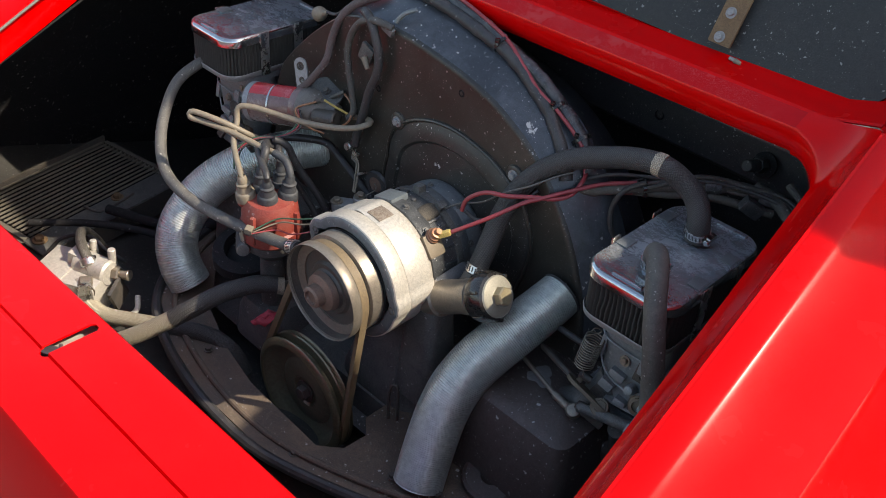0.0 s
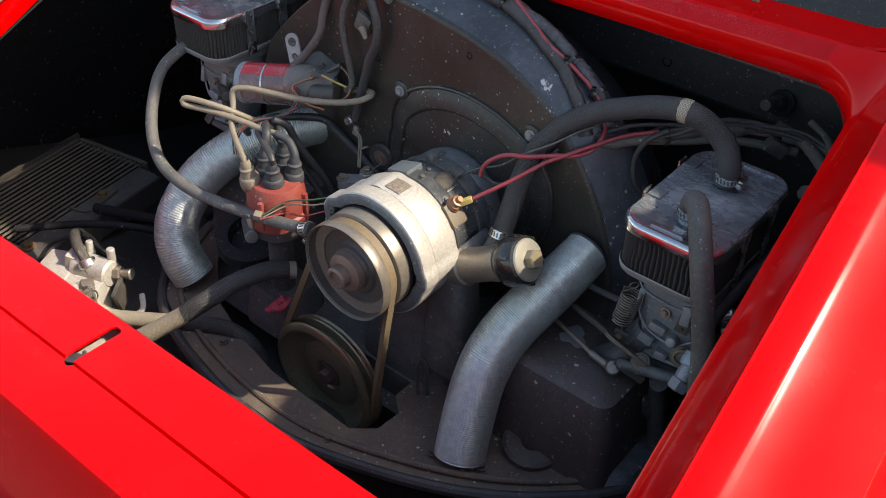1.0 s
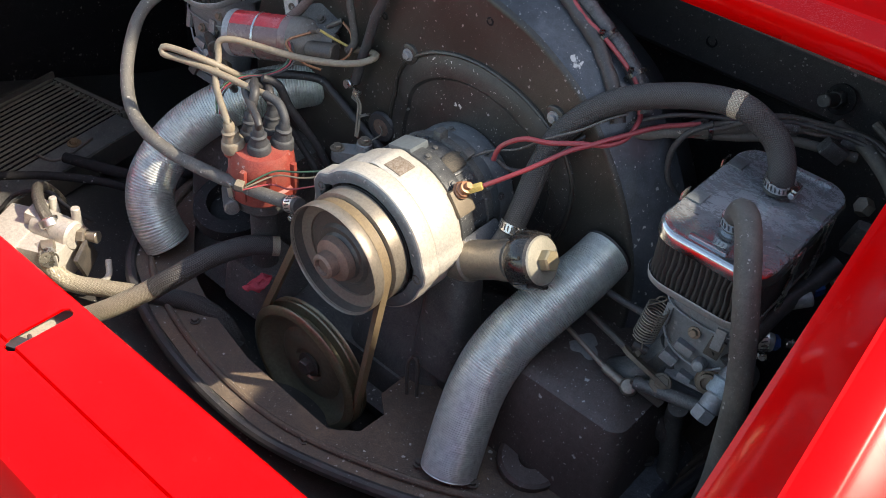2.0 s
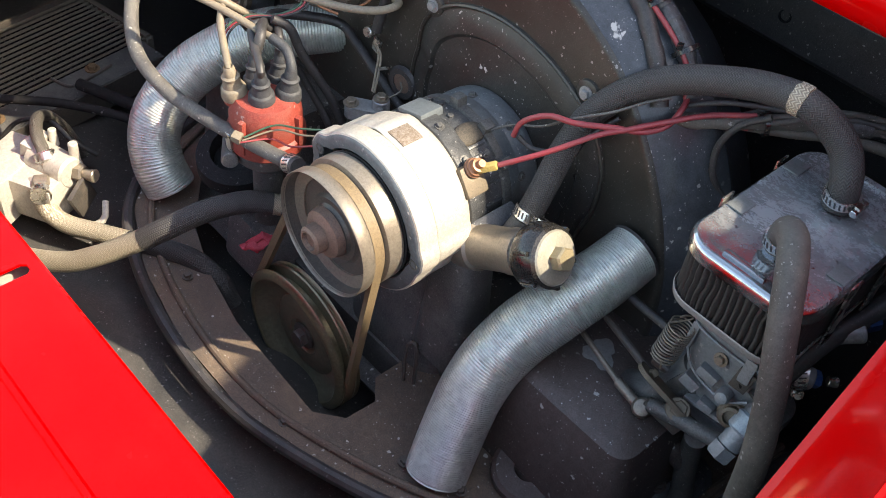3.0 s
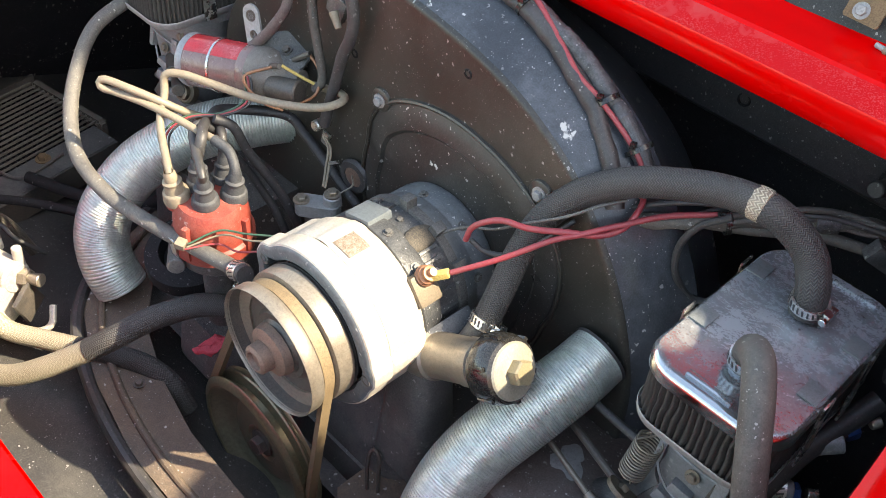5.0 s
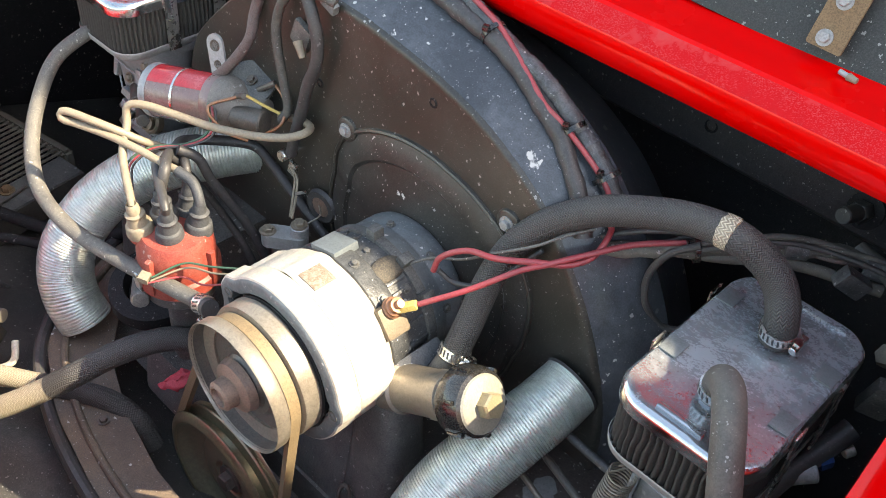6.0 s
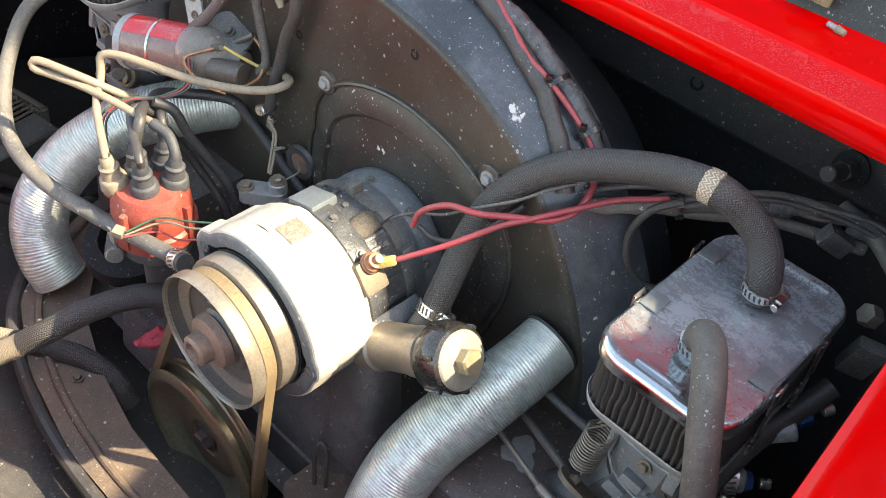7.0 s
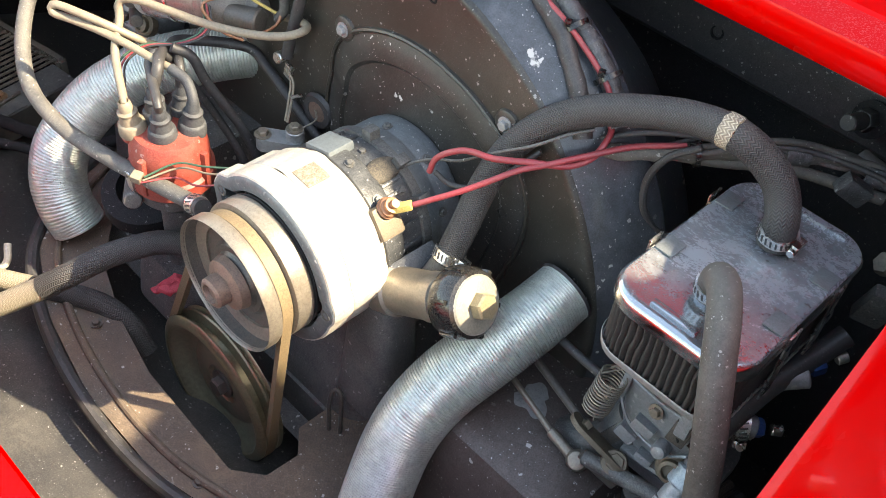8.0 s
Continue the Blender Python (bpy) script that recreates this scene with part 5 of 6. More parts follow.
lead("sender_wire", [(0.062, -0.045, 0.795), (0.075, -0.040, 0.788), (0.095, -0.034, 0.796), (0.115, -0.022, 0.818), (0.13, -0.006, 0.84)], 0.0022, RUBBER, "thin grey wire under the red ones", group="thin wires", seg=12)
SCUFFED = grimy("scuffed_black_tape", (0.030, 0.030, 0.032), (0.19, 0.19, 0.195), 0.42, 0.0, 0.7, 0.6, 70, 0.7, 330, grit=0.3)
lo = thing("wiring_loom", (-0.116, 0.11, 0.92), "taped black wiring loom over the fan shroud", "wiring loom")
part("trunk", sweep([(-0.17, 0.050, 0.966), (-0.099, 0.043, 0.972), (-0.056, 0.043, 0.967), (-0.022, 0.042, 0.961), (0.004, 0.042, 0.955), (0.023, 0.042, 0.951), (0.050, 0.039, 0.941), (0.074, 0.035, 0.928), (0.099, 0.033, 0.913), (0.109, 0.030, 0.904), (0.118, 0.027, 0.896), (0.128, 0.024, 0.886), (0.140, 0.020, 0.871), (0.150, 0.014, 0.855)], 0.0072, 16, 0.004, None, 0.0, lambda s: 1 + 0.05 * math.sin(s * 300) + 0.05 * math.sin(s * 97)), RUBBER, lo)
part("trunk", sweep([(-0.14, 0.056, 0.974), (-0.08, 0.054, 0.974), (-0.02, 0.052, 0.965), (0.020, 0.048, 0.954), (0.040, 0.046, 0.948), (0.063, 0.046, 0.941), (0.085, 0.046, 0.930), (0.108, 0.046, 0.915), (0.130, 0.045, 0.900), (0.148, 0.043, 0.882), (0.162, 0.038, 0.862)], 0.0076, 14, 0.003, None, 0.0, lambda s: 1 + 0.05 * math.sin(s * 260) + 0.07 * math.sin(s * 810)), SCUFFED, lo, "loom arm in scuffed, peeling tape")
part("branch", sweep([(0.118, 0.030, 0.838), (0.140, 0.026, 0.840), (0.164, 0.030, 0.845), (0.190, 0.044, 0.853), (0.214, 0.066, 0.858), (0.240, 0.092, 0.862), (0.271, 0.118, 0.866), (0.301, 0.142, 0.866), (0.34, 0.155, 0.858), (0.39, 0.15, 0.845)], 0.0064, 14, 0.005, None, 0.0, lambda s: 1 + 0.1 * math.sin(s * 240)), GREY_HOSE, lo)
part("branch", sweep([(0.15, 0.040, 0.835), (0.19, 0.058, 0.846), (0.23, 0.080, 0.852), (0.27, 0.110, 0.856), (0.33, 0.14, 0.852)], 0.0048, 12), GREY_HOSE, lo)
part("loop", sweep([(0.222, 0.056, 0.872), (0.205, 0.046, 0.858), (0.197, 0.040, 0.836), (0.200, 0.040, 0.810), (0.210, 0.050, 0.788), (0.222, 0.058, 0.782), (0.236, 0.066, 0.79)], 0.0030, 10), RUBBER, lo, "loose loop of thin black wire")
for at_, ax_ in (((0.014, 0.046, 0.954), (1, -0.15, -0.4)), ((0.104, 0.042, 0.915), (1, -0.1, -0.75)), ((0.214, 0.068, 0.857), (1, 0.9, 0.2)), ((0.140, 0.044, 0.891), (1, -0.1, -0.9))):
    part("tie", lathe([(0.0096, -0.002), (0.0114, -0.002), (0.0114, 0.002), (0.0096, 0.002)], at_, ax_, 20, None, True), GLOSS_BLACK, lo)
    part("tie_head", box(V(*at_) + V(0, -0.010, 0.008), (0.005, 0.005, 0.005), (0, 0, 20), 0.001), GLOSS_BLACK, lo)
lead("loom_wire", [(-0.090, 0.055, 0.984), (-0.055, 0.053, 0.980), (-0.020, 0.050, 0.973), (0.020, 0.046, 0.962), (0.055, 0.038, 0.945), (0.081, 0.033, 0.930), (0.098, 0.034, 0.922), (0.119, 0.036, 0.909), (0.140, 0.037, 0.894), (0.152, 0.036, 0.881), (0.160, 0.032, 0.862)], 0.0022, RED_WIRE, "red wire taped along the loom", group="red wires")
for k in range(3):
    lead("loom_wire", [(0.10 + 0.01 * k, 0.05, 0.862), (0.13, 0.035 + 0.006 * k, 0.850 - 0.003 * k), (0.17, 0.032 + 0.006 * k, 0.848 - 0.004 * k), (0.205, 0.052 + 0.005 * k, 0.854 - 0.003 * k)], 0.002, (RUBBER, GREY_HOSE, RED_WIRE)[k], ("thin black wire beside the loom", "thin grey wire beside the loom", "thin red wire beside the loom")[k], group="thin wires", seg=12)

base_run = [V(0.150, 0.034, 0.846), V(0.190, 0.048, 0.855), V(0.222, 0.074, 0.860), V(0.256, 0.104, 0.866), V(0.290, 0.130, 0.868), V(0.330, 0.148, 0.862), V(0.372, 0.140, 0.850), V(0.394, 0.105, 0.828)]
looks = ((RUBBER, "thin black wire along the firewall", 0.0022), (GREY_HOSE, "dusty grey wire along the firewall", 0.0026), (RUSSET, "faded red-grey wire along the firewall", 0.0020))
for k in range(7):
    m_, lab, r_ = looks[k % 3]
    run = [p + noise.noise_vector(V(p.x * 14, k * 3.7, p.y * 14)) * 0.014 + V(0, -0.002, 0.004) for p in base_run[k % 3:len(base_run) - (k % 2)]]
    lead("loom_wire", run, r_, m_, lab, group="thin wires", seg=12)
for at_, ax_ in (((0.268, 0.114, 0.867), (1, 0.8, 0.1)), ((0.318, 0.144, 0.864), (1, 0.5, -0.1)), ((0.362, 0.144, 0.853), (1, -0.1, -0.3))):
    part("tape_wrap", lathe([(0.0068, -0.009), (0.0086, -0.0085), (0.0088, 0.0), (0.0085, 0.0085), (0.0068, 0.009)], at_, ax_, 18), SCUFFED, lo, "scuffed tape wrap")


# ---------------------------------------------------------------- carburettors
def carburettor(cx, cy, top, side, label):
    t = thing("carburettor", (cx, cy, top - 0.16), label, "carburettor")
    P = lambda x, y, z: V(cx + side * x, cy + y, top + z)
    part("throat", lathe([(0.040, -0.062), (0.042, -0.068), (0.036, -0.080), (0.034, -0.112), (0.038, -0.118), (0.038, -0.130), (0.030, -0.134), (0.028, -0.16)], V(cx, cy + 0.010, top), (0, 0, 1), 40), CARB, t, "dirty grey cast throat")
    part("top_plate", loft([[P(x, y - 0.006, z) for x, y in outline(0.092, 0.108, 0.02)] for z in (-0.074, -0.066, -0.064)]), CARB, t)
    part("float_bowl", loft([[P(0.006 + x * k, -0.026 + y * k, z) for x, y in outline(0.078, 0.062, 0.020, 8)] for z, k in ((-0.182, 0.62), (-0.178, 0.70), (-0.160, 0.80), (-0.142, 0.88), (-0.120, 0.95), (-0.090, 1.0), (-0.072, 1.0))]), CARB, t, "rounded grey float bowl, oil-stained")
    part("flange", loft([[P(x + 0.004, y - 0.010, z) for x, y in outline(0.105, 0.078, 0.02)] for z in (-0.196, -0.186, -0.184)]), CARB, t)
    for x, y, z, w, h, r in ((0.000, -0.058, -0.130, 0.018, 0.009, 12), (-0.011, -0.056, -0.152, 0.016, 0.011, 18), (0.008, -0.054, -0.166, 0.014, 0.008, 10), (0.026, -0.056, -0.100, 0.010, 0.022, 0), (-0.026, -0.052, -0.108, 0.007, 0.024, 0)):
        part("boss", box(P(x, y, z), (w, 0.012, h), (-12, r, 6), 0.0025), CARB, t)
    part("seam", sweep([P(-0.030, -0.052, -0.120), P(-0.016, -0.0575, -0.136), P(0.004, -0.0585, -0.144), P(0.022, -0.0585, -0.142), P(0.036, -0.055, -0.132)], 0.0012, 6, 0.003), GREY_CAST, t)
    part("seam", sweep([P(-0.034, -0.050, -0.090), P(-0.020, -0.0585, -0.094), P(0.014, -0.0595, -0.096), P(0.040, -0.056, -0.094)], 0.0010, 6, 0.003), GREY_CAST, t)
    part("plug", lathe([(0.0062, -0.004), (0.0062, 0.009), (0.0048, 0.013), (0.0, 0.0145)], P(0.018, -0.056, -0.138), (0.12, -0.85, 0.35), 20), CARB, t)
    part("union", lathe([(0.0125, -0.006), (0.0125, 0.002), (0.0105, 0.004), (0.0085, 0.004), (0.0085, 0.009), (0.006, 0.010), (0.006, 0.006), (0.0, 0.006)], P(0.030, -0.054, -0.155), (0.15, -0.85, 0.45), 24), LEVER, t, "brown oily union")
    plate = part("tag", box(P(0.026, -0.060, -0.110), (0.014, 0.003, 0.020), (-10, 8, 10), 0.001), DARK_STEEL, t)
    for dz in (-0.005, 0.005):
        part("hole", lathe([(0.0, 0.0), (0.0022, 0.0), (0.0022, 0.0006), (0.0, 0.0006)], P(0.026, -0.0618, -0.110 + dz), (0.1, -1, 0.1), 12), BLACK, plate)
    part("ledge", box(P(0.014, -0.050, -0.171), (0.050, 0.014, 0.004), (-6, -4, 4), 0.001), BARE, t, "bright worn casting edge")
    for x, y, z in ((-0.022, -0.054, -0.082), (0.034, -0.054, -0.082), (0.004, -0.0585, -0.108)):
        bolt(P(x, y, z), (0, -1, 0.25), 0.0040, t, STEEL, "screw")
    for x, y in ((0.034, 0.026), (-0.034, 0.026), (-0.036, -0.040)):
        bolt(P(x, y, -0.184), (0, 0, 1), 0.005, t, STEEL)
    part("pump_arm", box(P(-0.022, -0.054, -0.172), (0.012, 0.006, 0.030), (-20, 24, 0), 0.002), DARK_STEEL, t)
    part("throttle_shaft", rod(P(-0.052, -0.044, -0.176), P(0.050, -0.044, -0.172), 0.0045, None, 14), DARK_STEEL, t)
    return t


rc = carburettor(0.300, 0.004, 0.850, 1, "grey twin carburettor under the filter, grimy")
lc = carburettor(-0.414, 0.018, 0.850, 1, "grey twin carburettor beside the coil, grimy")
for x, z in ((-0.372, 0.742), (-0.366, 0.722)):
    part("idle_screw", rod((x - 0.02, -0.045, z - 0.002), (x + 0.012, -0.062, z + 0.002), 0.006, 0.007, 14), DARK_STEEL, lc)
part("inlet", rod((0.345, 0.010, 0.764), (0.366, 0.030, 0.772), 0.008, None, 16), GREY_CAST, rc)
part("inlet", rod((0.335, -0.018, 0.735), (0.358, -0.004, 0.733), 0.009, None, 16), GREY_CAST, rc)
for a, b in (((0.362, 0.036, 0.775), (0.372, 0.052, 0.780)), ((0.354, -0.006, 0.733), (0.366, 0.004, 0.733))):
    d = (V(*b) - V(*a)).normalized()
    part("blue_fitting", hexagon(a, d, 0.0075, 0.010), BLUE, rc, "blue anodised fitting")
    part("fitting_bolt", rod(b, V(*b) + d * 0.008, 0.0045, None, 12), PLATED, rc)
hose_clamp((0.350, -0.010, 0.735), V(0.8, 0.5, 0.1), 0.0100, rc, 0.009)
part("fuel_pipe", sweep([(0.368, 0.062, 0.795), (0.360, 0.040, 0.780), (0.350, 0.010, 0.765), (0.344, -0.020, 0.745), (0.340, -0.05, 0.725)], 0.0085, 14), RUBBER, rc)
part("outlet", rod((0.345, -0.035, 0.714), (0.342, -0.066, 0.679), 0.0108, 0.0100, 18), GREY_CAST, rc)
part("outlet_collar", rod((0.3440, -0.046, 0.704), (0.3430, -0.058, 0.692), 0.0122, None, 24), grimy("pale_blue_collar", (0.33, 0.40, 0.44), (0.22, 0.24, 0.25), 0.4, 0.2, 0.5), rc, "pale blue-grey collar")
part("outlet_nut", hexagon((0.3415, -0.066, 0.680), (-0.12, -0.6, -0.75), 0.0112, 0.012), GREY_CAST, rc)
# return spring and linkage
sp = thing("return_spring", (0.266, -0.063, 0.705), "coiled throttle return spring hung from the filter", "spring")
coil_pts, s0, s1 = [], V(0.268, -0.060, 0.752), V(0.2645, -0.066, 0.716)
sd = (s1 - s0)
su = sd.normalized().orthogonal()
sv = sd.normalized().cross(su)
for i in range(12 * 14 + 1):
    a = 2 * math.pi * i / 14
    coil_pts.append(s0 + sd * (i / (12 * 14)) + (su * math.cos(a) + sv * math.sin(a)) * 0.0073)
part("coil", sweep(coil_pts[::2], 0.00072, 6, 0.0022), STEEL, sp)
part("hook", sweep([coil_pts[0], s0 + V(0.002, 0.004, 0.006), s0 + V(0.004, 0.0, 0.014), s0 + V(0.001, -0.006, 0.017), s0 + V(-0.003, -0.004, 0.010)], 0.0008, 6, 0.002), STEEL, sp)
part("hook", sweep([coil_pts[-1], s1 + V(0, 0, -0.006), s1 + V(0.002, 0.001, -0.016)], 0.0008, 6, 0.002), STEEL, sp)
ln = thing("throttle_linkage", (0.268, -0.068, 0.65), "worn steel throttle lever and push rods", "linkage")
part("push_rod", rod((0.180, -0.055, 0.660), (0.246, -0.068, 0.650), 0.0026, None, 10), STEEL, ln)
part("rod_end", rod((0.236, -0.066, 0.6515), (0.262, -0.071, 0.6515), 0.0046, None, 12), STEEL, ln)
part("ball_joint", lathe([(0.0, -0.009), (0.005, -0.0075), (0.0085, -0.003), (0.009, 0.001), (0.007, 0.006), (0.0, 0.0085)], (0.268, -0.072, 0.6535), (0.2, -0.6, 0.8), 20), STEEL, ln)
part("push_rod", rod((0.193, -0.040, 0.678), (0.262, -0.063, 0.684), 0.0035, None, 10), DARK_STEEL, ln)
part("lever", loft([[V(0.277, -0.064, 0.680) + pose(0, 0, 0, -35, 25, 10) @ V(x, y, z) for x, y in outline(0.060, 0.024, 0.0115)] for z in (-0.002, 0.002)]), LEVER, ln, "rust-tinted steel lever")
part("lever_nut", hexagon((0.294, -0.064, 0.674), (0.2, -0.6, 0.8), 0.0075, 0.006), LEVER, ln)
part("cross_shaft", rod((0.272, -0.072, 0.664), (0.338, -0.064, 0.676), 0.0065, None, 16), DARK_CAST, ln)
part("lever_eye", lathe([(0.004, -0.003), (0.0095, -0.003), (0.0105, 0.0), (0.0095, 0.003), (0.004, 0.003)], (0.294, -0.066, 0.675), (0.2, -0.6, 0.8), 22, None, True), LEVER, ln)
part("clevis", box((0.262, -0.066, 0.690), (0.006, 0.005, 0.016), (20, 30, 0), 0.001), LEVER, ln)
part("link", box((0.285, -0.068, 0.658), (0.036, 0.006, 0.012), (0, 20, 12), 0.002), DARK_STEEL, ln)
lead("drain_hose", [(0.314, -0.055, 0.650), (0.308, -0.036, 0.620), (0.311, -0.034, 0.58), (0.319, -0.038, 0.55), (0.322, -0.045, 0.52)], 0.0100, GREY_HOSE, "short grey hose under the carburettor", "hose", seg=16)
lead("balance_pipe", [(0.172, -0.020, 0.700), (0.210, -0.030, 0.706), (0.252, -0.040, 0.716)], 0.0036, RUBBER, "thin black pipe to the carburettor", "pipe", seg=12)

# fittings on the filter covers
for f_ob, cx, cy in [(o_, o_.location.x, o_.location.y) for o_ in scene.objects if o_.type == "EMPTY" and o_.name.startswith("air_filter")]:
    for x, y, w, l in ((-0.0425, -0.026, 0.014, 0.018), (-0.0425, 0.046, 0.014, 0.018), (0.0425, 0.030, 0.014, 0.018), (0.0425, -0.028, 0.014, 0.018)):
        part("clip", box((cx + x, cy + y, 0.8505), (w, l, 0.0014), (0, 0, 0), 0.0005), CLIP_GREY, f_ob, "flat spring clip")
        sx = 0.0545 if x > 0 else -0.0545
        part("clip_leg", box((cx + sx, cy + y, 0.820), (0.0016, l * 0.8, 0.062), (0, 0, 0), 0.0005), PLATED, f_ob)
    part("rib", box((cx - 0.004, cy - 0.076, 0.8505), (0.034, 0.006, 0.003), (0, 0, 0), 0.0014), CHROME, f_ob)
    part("rib", box((cx + 0.016, cy + 0.078, 0.8505), (0.034, 0.006, 0.003), (0, 0, 0), 0.0014), CHROME, f_ob)

# ---------------------------------------------------------------- left side: regulator, braided lines, oil cooler
rg = thing("oil_manifold", (-0.41, -0.29, 0.49), "pale cast oil manifold with braided lines", "oil manifold")
part("block", box((-0.415, -0.295, 0.522), (0.072, 0.062, 0.052), (0, 0, 28), 0.006), CAST, rg)
part("bracket", box((-0.450, -0.318, 0.520), (0.050, 0.090, 0.060), (0, 0, 28), 0.003), CAST, rg)
part("body", rod((-0.440, -0.285, 0.545), (-0.385, -0.268, 0.548), 0.021, 0.019, 28), CAST, rg)
part("plug", hexagon((-0.388, -0.262, 0.545), (0.85, 0.5, 0.1), 0.011, 0.010), STEEL, rg)
part("plug_stem", rod((-0.381, -0.258, 0.546), (-0.366, -0.250, 0.548), 0.006, 0.008, 16), STEEL, rg)
part("lever", box((-0.372, -0.268, 0.522), (0.006, 0.034, 0.040), (20, 0, 30), 0.002), DARK_STEEL, rg)
part("frame", sweep([(-0.380, -0.300, 0.505), (-0.350, -0.280, 0.500), (-0.338, -0.262, 0.508), (-0.352, -0.250, 0.520)], 0.004, 10), CAST, rg)
part("collar", lathe([(0.012, -0.004), (0.0165, -0.004), (0.0165, 0.008), (0.0135, 0.011), (0.012, 0.011)], (-0.401, -0.302, 0.535), (0.75, -0.5, -0.35), 26, None, True), CAST, rg)
part("post", rod((-0.396, -0.258, 0.552), (-0.396, -0.257, 0.580), 0.0062, 0.0055, 16), CAST, rg)
part("post", rod((-0.440, -0.262, 0.550), (-0.442, -0.261, 0.572), 0.0055, 0.0048, 16), CAST, rg)
part("tab", box((-0.446, -0.282, 0.556), (0.016, 0.034, 0.022), (0, 12, 28), 0.003), CAST, rg)
for c_, d_, k_ in (((-0.406, -0.285, 0.548), (-0.55, 0.1, 0.8), 0.72), ((-0.398, -0.300, 0.540), (0.8, -0.4, 0.1), 1.0)):
    part("fitting", hexagon(c_, d_, 0.014 * k_, 0.016 * k_), STEEL, rg)
    part("fitting_ring", lathe([(0.0, 0.016 * k_), (0.0115 * k_, 0.016 * k_), (0.0115 * k_, 0.026 * k_), (0.0, 0.026 * k_)], c_, d_, 22), PLATED, rg)
lead("braided_line", [(-0.411, -0.284, 0.556), (-0.420, -0.283, 0.566), (-0.434, -0.281, 0.574), (-0.454, -0.273, 0.576), (-0.478, -0.260, 0.566), (-0.500, -0.242, 0.545), (-0.506, -0.225, 0.515), (-0.50, -0.21, 0.47)], 0.0072, BRAID_DARK, "steel-braided line up from the manifold", "hose", "braided lines", 18)
lead("braided_line", [(-0.50, -0.43, 0.50), (-0.40, -0.40, 0.505), (-0.340, -0.362, 0.508), (-0.289, -0.331, 0.522), (-0.259, -0.306, 0.541), (-0.232, -0.276, 0.564), (-0.208, -0.246, 0.588), (-0.196, -0.208, 0.600), (-0.180, -0.168, 0.604), (-0.160, -0.138, 0.598)], 0.0115, BRAID_STEEL, "steel-braided line across the bay floor", "hose", "braided lines", 18)
lead("braided_line", [(-0.400, -0.301, 0.535), (-0.378, -0.308, 0.522), (-0.354, -0.300, 0.512), (-0.322, -0.280, 0.512), (-0.285, -0.258, 0.515), (-0.248, -0.235, 0.518), (-0.215, -0.216, 0.515), (-0.188, -0.205, 0.50), (-0.172, -0.200, 0.47)], 0.0110, BRAID_STEEL, "dull braided line down to the tin", "hose", "braided lines", 18)
# dark braid over the line ends, with their shade put into the colour
part("sleeve", sweep([(-0.224, -0.267, 0.5715), (-0.208, -0.246, 0.588), (-0.196, -0.208, 0.600), (-0.180, -0.168, 0.604), (-0.165, -0.145, 0.600)], 0.0122, 18, 0.004), BRAID_BLACK, [o_ for o_ in scene.objects if o_.name.startswith("braided_line")][1], "dark end of the braid, shade in its colour")
part("sleeve", sweep([(-0.285, -0.258, 0.515), (-0.248, -0.235, 0.518), (-0.215, -0.216, 0.515), (-0.188, -0.205, 0.50), (-0.172, -0.200, 0.47)], 0.0116, 18, 0.004), BRAID_BLACK, [o_ for o_ in scene.objects if o_.name.startswith("braided_line")][2], "dark end of the braid, shade in its colour")
FIN = grimy("dusty_aluminium_fin", (0.17, 0.152, 0.122), (0.07, 0.063, 0.053), 0.6, 0.2, 0.8)
for ob in [o_ for o_ in scene.objects if o_.type == "EMPTY" and o_.name.startswith("braided_line")]:
    cable = ob.children[0].data.vertices
    seg_ = 18
    for i0, i1 in ((0, 3),):
        mid = lambda i: sum((cable[i * seg_ + k].co for k in range(seg_)), V(0, 0, 0)) / seg_
        part("ferrule", rod(mid(i0), mid(i1), 0.0128, 0.0122, 18), PLATED, ob, "plated end ferrule")
oc = thing("oil_cooler", (-0.70, -0.17, 0.47), "finned oil cooler lying beside the engine", "oil cooler")
OC = pose(-0.728, -0.165, 0.480, 0, 0, 10.5)


def cooler_box(name, at, size, material, turn=0, bevel=0.0):
    bm = bmesh.new()
    bmesh.ops.create_cube(bm, size=1, matrix=OC @ pose(*at, 0, turn, 0) @ Matrix.Diagonal((*size, 1)))
    if bevel:
        bmesh.ops.bevel(bm, geom=bm.edges[:], offset=bevel, segments=2, affect="EDGES")
    return part(name, bm, material, oc)


for k in range(15):
    cooler_box("bar", (-0.073 + 0.01043 * k, 0, 0.003), (0.0026, 0.262, 0.0042), FIN, 0, 0.0008)
for k in range(14):
    x0_, n_ = -0.0678 + 0.01043 * k, 60
    rows = [[OC @ V(x0_ + dx, -0.128 + 0.256 * i / n_, -0.0005 if i % 2 else -0.006) for i in range(n_ + 1)] for dx in (-0.0038, 0.0038)]
    part("gauze", strip(rows), BLACK, oc)
for y in (-0.138, 0.138):
    cooler_box("end_tank", (0, y, -0.016), (0.158, 0.018, 0.036), FIN, 0, 0.005)
cooler_box("core", (0, 0, -0.022), (0.145, 0.262, 0.012), BLACK)
cooler_box("side_rail", (-0.081, 0, -0.008), (0.005, 0.282, 0.036), DARK_STEEL)
cooler_box("side_plate", (0.103, -0.012, 0.000), (0.048, 0.268, 0.004), DARK_CAST, 4, 0.001)
cooler_box("side_wall", (0.127, -0.012, -0.020), (0.003, 0.268, 0.038), DARK_STEEL)
bolt(OC @ V(0.096, -0.128, 0.003), (0, 0, 1), 0.008, oc, RUSTY)
bolt(OC @ V(0.090, 0.028, 0.003), (0, 0, 1), 0.007, oc, RUSTY)
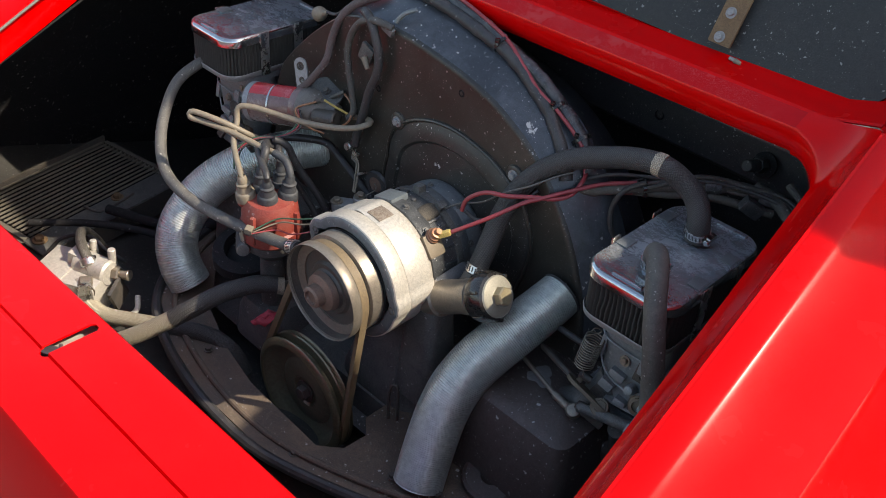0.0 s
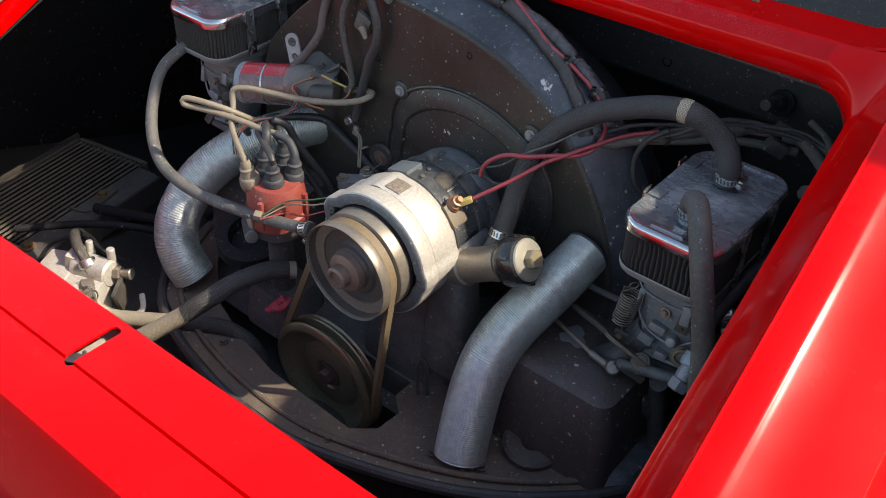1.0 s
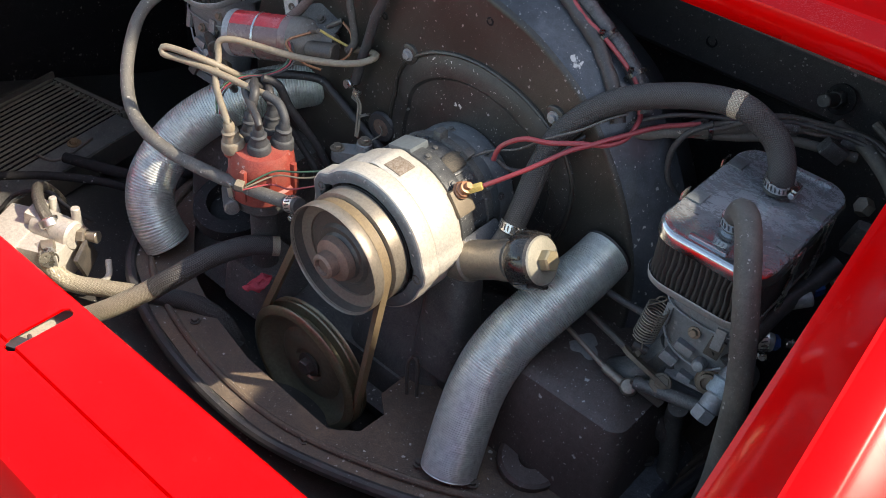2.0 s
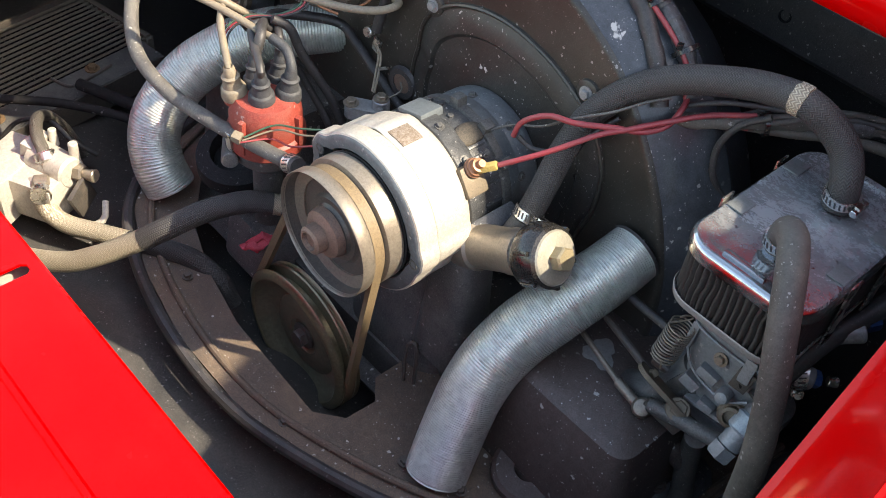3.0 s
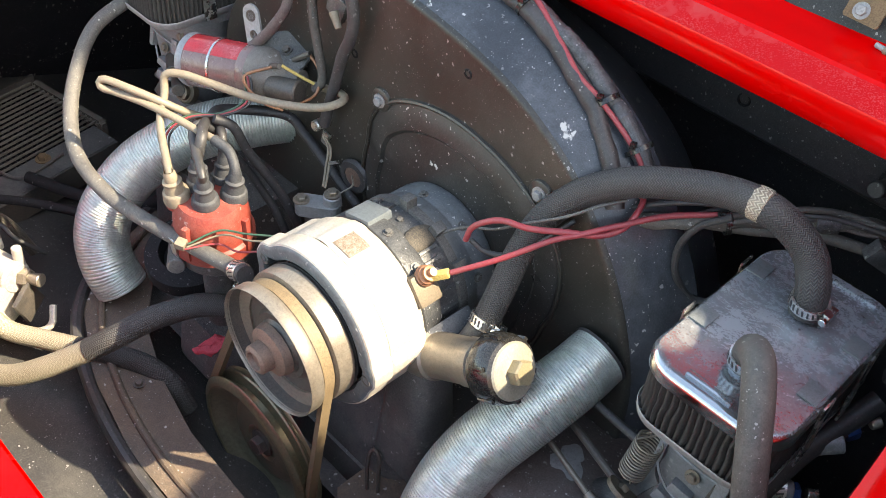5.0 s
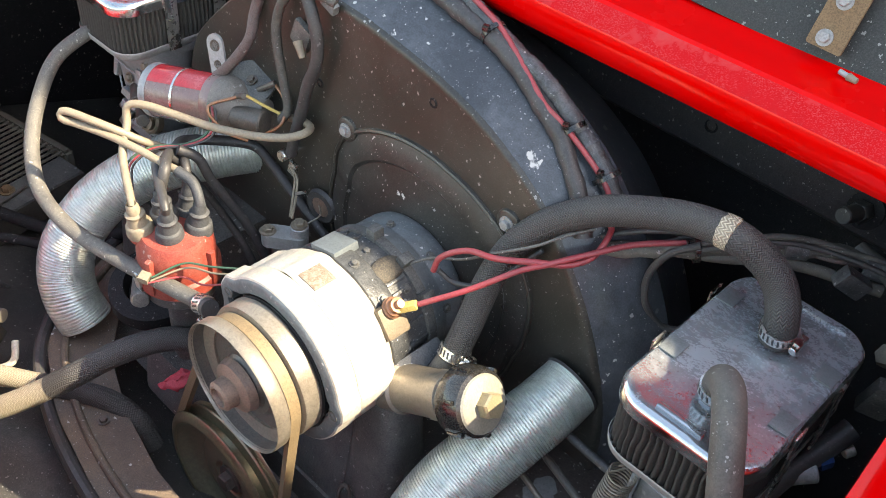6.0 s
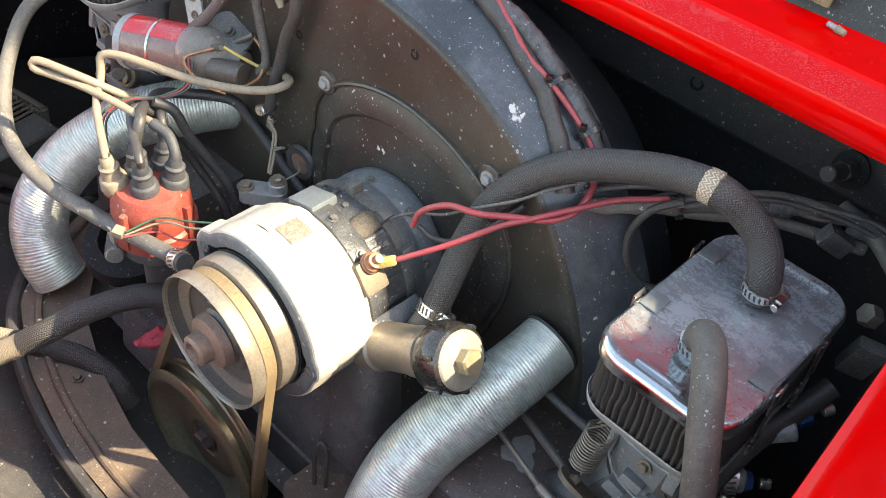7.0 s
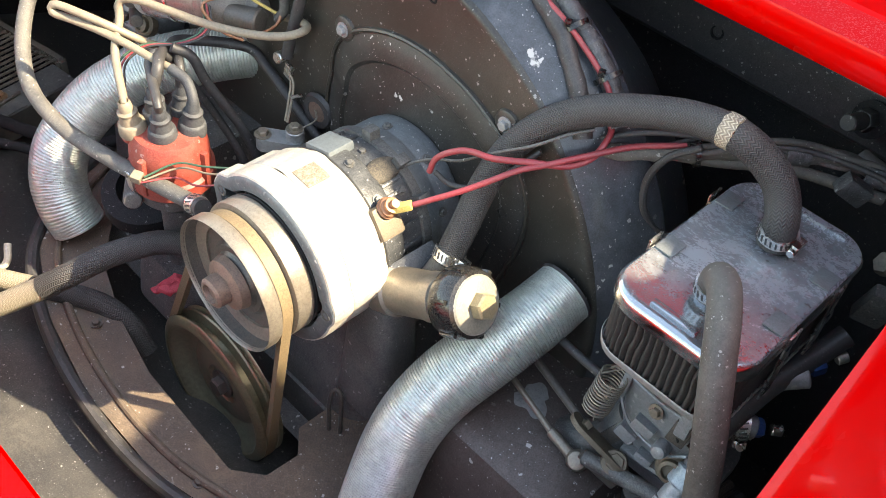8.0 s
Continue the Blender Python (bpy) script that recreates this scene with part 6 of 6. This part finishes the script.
part("clip", sweep([OC @ V(0.078, -0.03, 0.010), OC @ V(0.100, -0.02, 0.004), OC @ V(0.106, 0.0, 0.004), OC @ V(0.104, 0.05, 0.007)], 0.0022, 8, 0.003), DARK_STEEL, oc)
lead("battery_cable", [(-0.60, -0.16, 0.50), (-0.52, -0.13, 0.505), (-0.46, -0.10, 0.51), (-0.42, -0.05, 0.53), (-0.40, 0.05, 0.55)], 0.008, BLACK, "thick black cable along the bay", "cable", seg=14)
lead("battery_cable", [(-0.62, -0.28, 0.515), (-0.56, -0.21, 0.515), (-0.50, -0.16, 0.512), (-0.45, -0.13, 0.505)], 0.006, BLACK, "black cable in front of the cooler", "cable", seg=14)
lead("thin_cable", [(-0.55, -0.30, 0.49), (-0.53, -0.27, 0.53), (-0.49, -0.245, 0.545), (-0.465, -0.235, 0.53), (-0.455, -0.21, 0.50)], 0.003, RUBBER, "thin black cable beside the manifold", "cable", seg=12)
rs = thing("red_rag", (-0.168, -0.166, 0.551), "scrap of crumpled red cloth on the tin", "cloth")
bm = bmesh.new()
bmesh.ops.create_uvsphere(bm, u_segments=32, v_segments=18, radius=1.0, matrix=pose(-0.166, -0.166, 0.5535, 14, -10, 70) @ Matrix.Diagonal((0.017, 0.008, 0.0035, 1)))
for v in bm.verts:
    v.co += noise.noise_vector(v.co * 120) * 0.005 + noise.noise_vector(v.co * 340) * 0.0016
part("cloth", bm, grimy("crimson_cloth", (0.50, 0.03, 0.06), (0.35, 0.12, 0.13), 0.6), rs)

# ---------------------------------------------------------------- hinge, firewall and body fittings
hg = thing("lid_hinge", (0.232, 0.128, 1.024), "rusty steel lid hinge with two bolts", "hinge")
HM = pose(0.232, 0.128, 1.0235, 64, 1.2, 0)
bm = loft([[HM @ V(x, 0.019 + y, z) for x, y in outline(0.025, 0.062, 0.002)] for z in (0.0045, 0.0072)])
part("leaf", bm, RUSTY, hg)
hn = (HM.to_3x3() @ V(0, 0, 1)).normalized()
for y in (-0.005, 0.020):
    bolt(HM @ V(-0.002, y, 0.0072), hn, 0.0038, hg, BARE)
HB0, HB1 = V(0.2430, 0.1145, 1.0085), V(0.2560, 0.1125, 1.0080)
bp = thing("hinge_bolt", (0.248, 0.114, 1.0055), "pale plastic tipped bolt below the hinge", "bolt")
part("shank", rod(HB0.lerp(HB1, 0.45), HB1, 0.0019, None, 14), BARE, bp)
part("tip", rod(HB1 - (HB1 - HB0) * 0.04, HB1 + (HB1 - HB0).normalized() * 0.0065, 0.0028, 0.0020, 14), CREAM, bp, "pale tip")
fb = thing("firewall_stud", (0.283, 0.178, 0.876), "grimy stud with nut on the firewall", "stud")
part("nut", hexagon((0.283, 0.190, 0.872), (-0.1, -1, 0.3), 0.0095, 0.012), RUBBER, fb)
part("shank", rod((0.282, 0.180, 0.875), (0.278, 0.160, 0.880), 0.007, None, 14), RUBBER, fb)
part("washer", lathe([(0.0, 0.0), (0.015, 0.0), (0.015, 0.003), (0.0, 0.003)], (0.284, 0.196, 0.870), (-0.1, -1, 0.3), 22), BLACK, fb)
fh = thing("firewall_plug", (0.138, 0.205, 0.868), "round black plug in the firewall", "plug")
part("rim", lathe([(0.0, -0.002), (0.0042, -0.002), (0.0048, 0.0012), (0.0060, 0.0012), (0.0066, 0.0)], (0.138, 0.2035, 0.868), (0, -1, 0.2), 18), BLACK, fh)
rt = thing("relay_plate", (0.35, 0.10, 0.80), "dark hanging connector block by the side wall", "connector")
part("block", box((0.372, 0.085, 0.812), (0.022, 0.012, 0.034), (10, 10, 25), 0.003), DARK_CAST, rt)
part("plug", box((0.312, 0.124, 0.858), (0.024, 0.012, 0.016), (0, 30, 40), 0.002), SCUFFED, rt)
part("nut", hexagon((0.362, 0.112, 0.826), (-0.5, -0.6, 0.5), 0.009, 0.010), STEEL, rt)
lead("side_cable", [(0.30, 0.15, 0.868), (0.34, 0.14, 0.862), (0.385, 0.11, 0.84), (0.40, 0.06, 0.80), (0.395, 0.02, 0.74)], 0.007, GREY_HOSE, "dusty black cable down the side wall", "cable", seg=12)
lead("side_cable", [(0.33, 0.16, 0.88), (0.36, 0.145, 0.868), (0.39, 0.10, 0.83), (0.405, 0.03, 0.77)], 0.0045, GREY_HOSE, "thin grey cable down the side wall", "cable", seg=10)
ws = thing("weatherstrip", (-0.64, -0.25, 0.83), "loose silver weatherstrip along the opening edge", "weatherstrip")
part("strip", sweep([(-0.627, -0.33, 0.785), (-0.625, -0.27, 0.818), (-0.622, -0.20, 0.855), (-0.618, -0.14, 0.885), (-0.616, -0.10, 0.902)], 0.0022, 8), STEEL, ws)
part("end_cap", box((-0.615, -0.095, 0.905), (0.014, 0.014, 0.009), (0, 0, 20), 0.003), CREAM, ws)
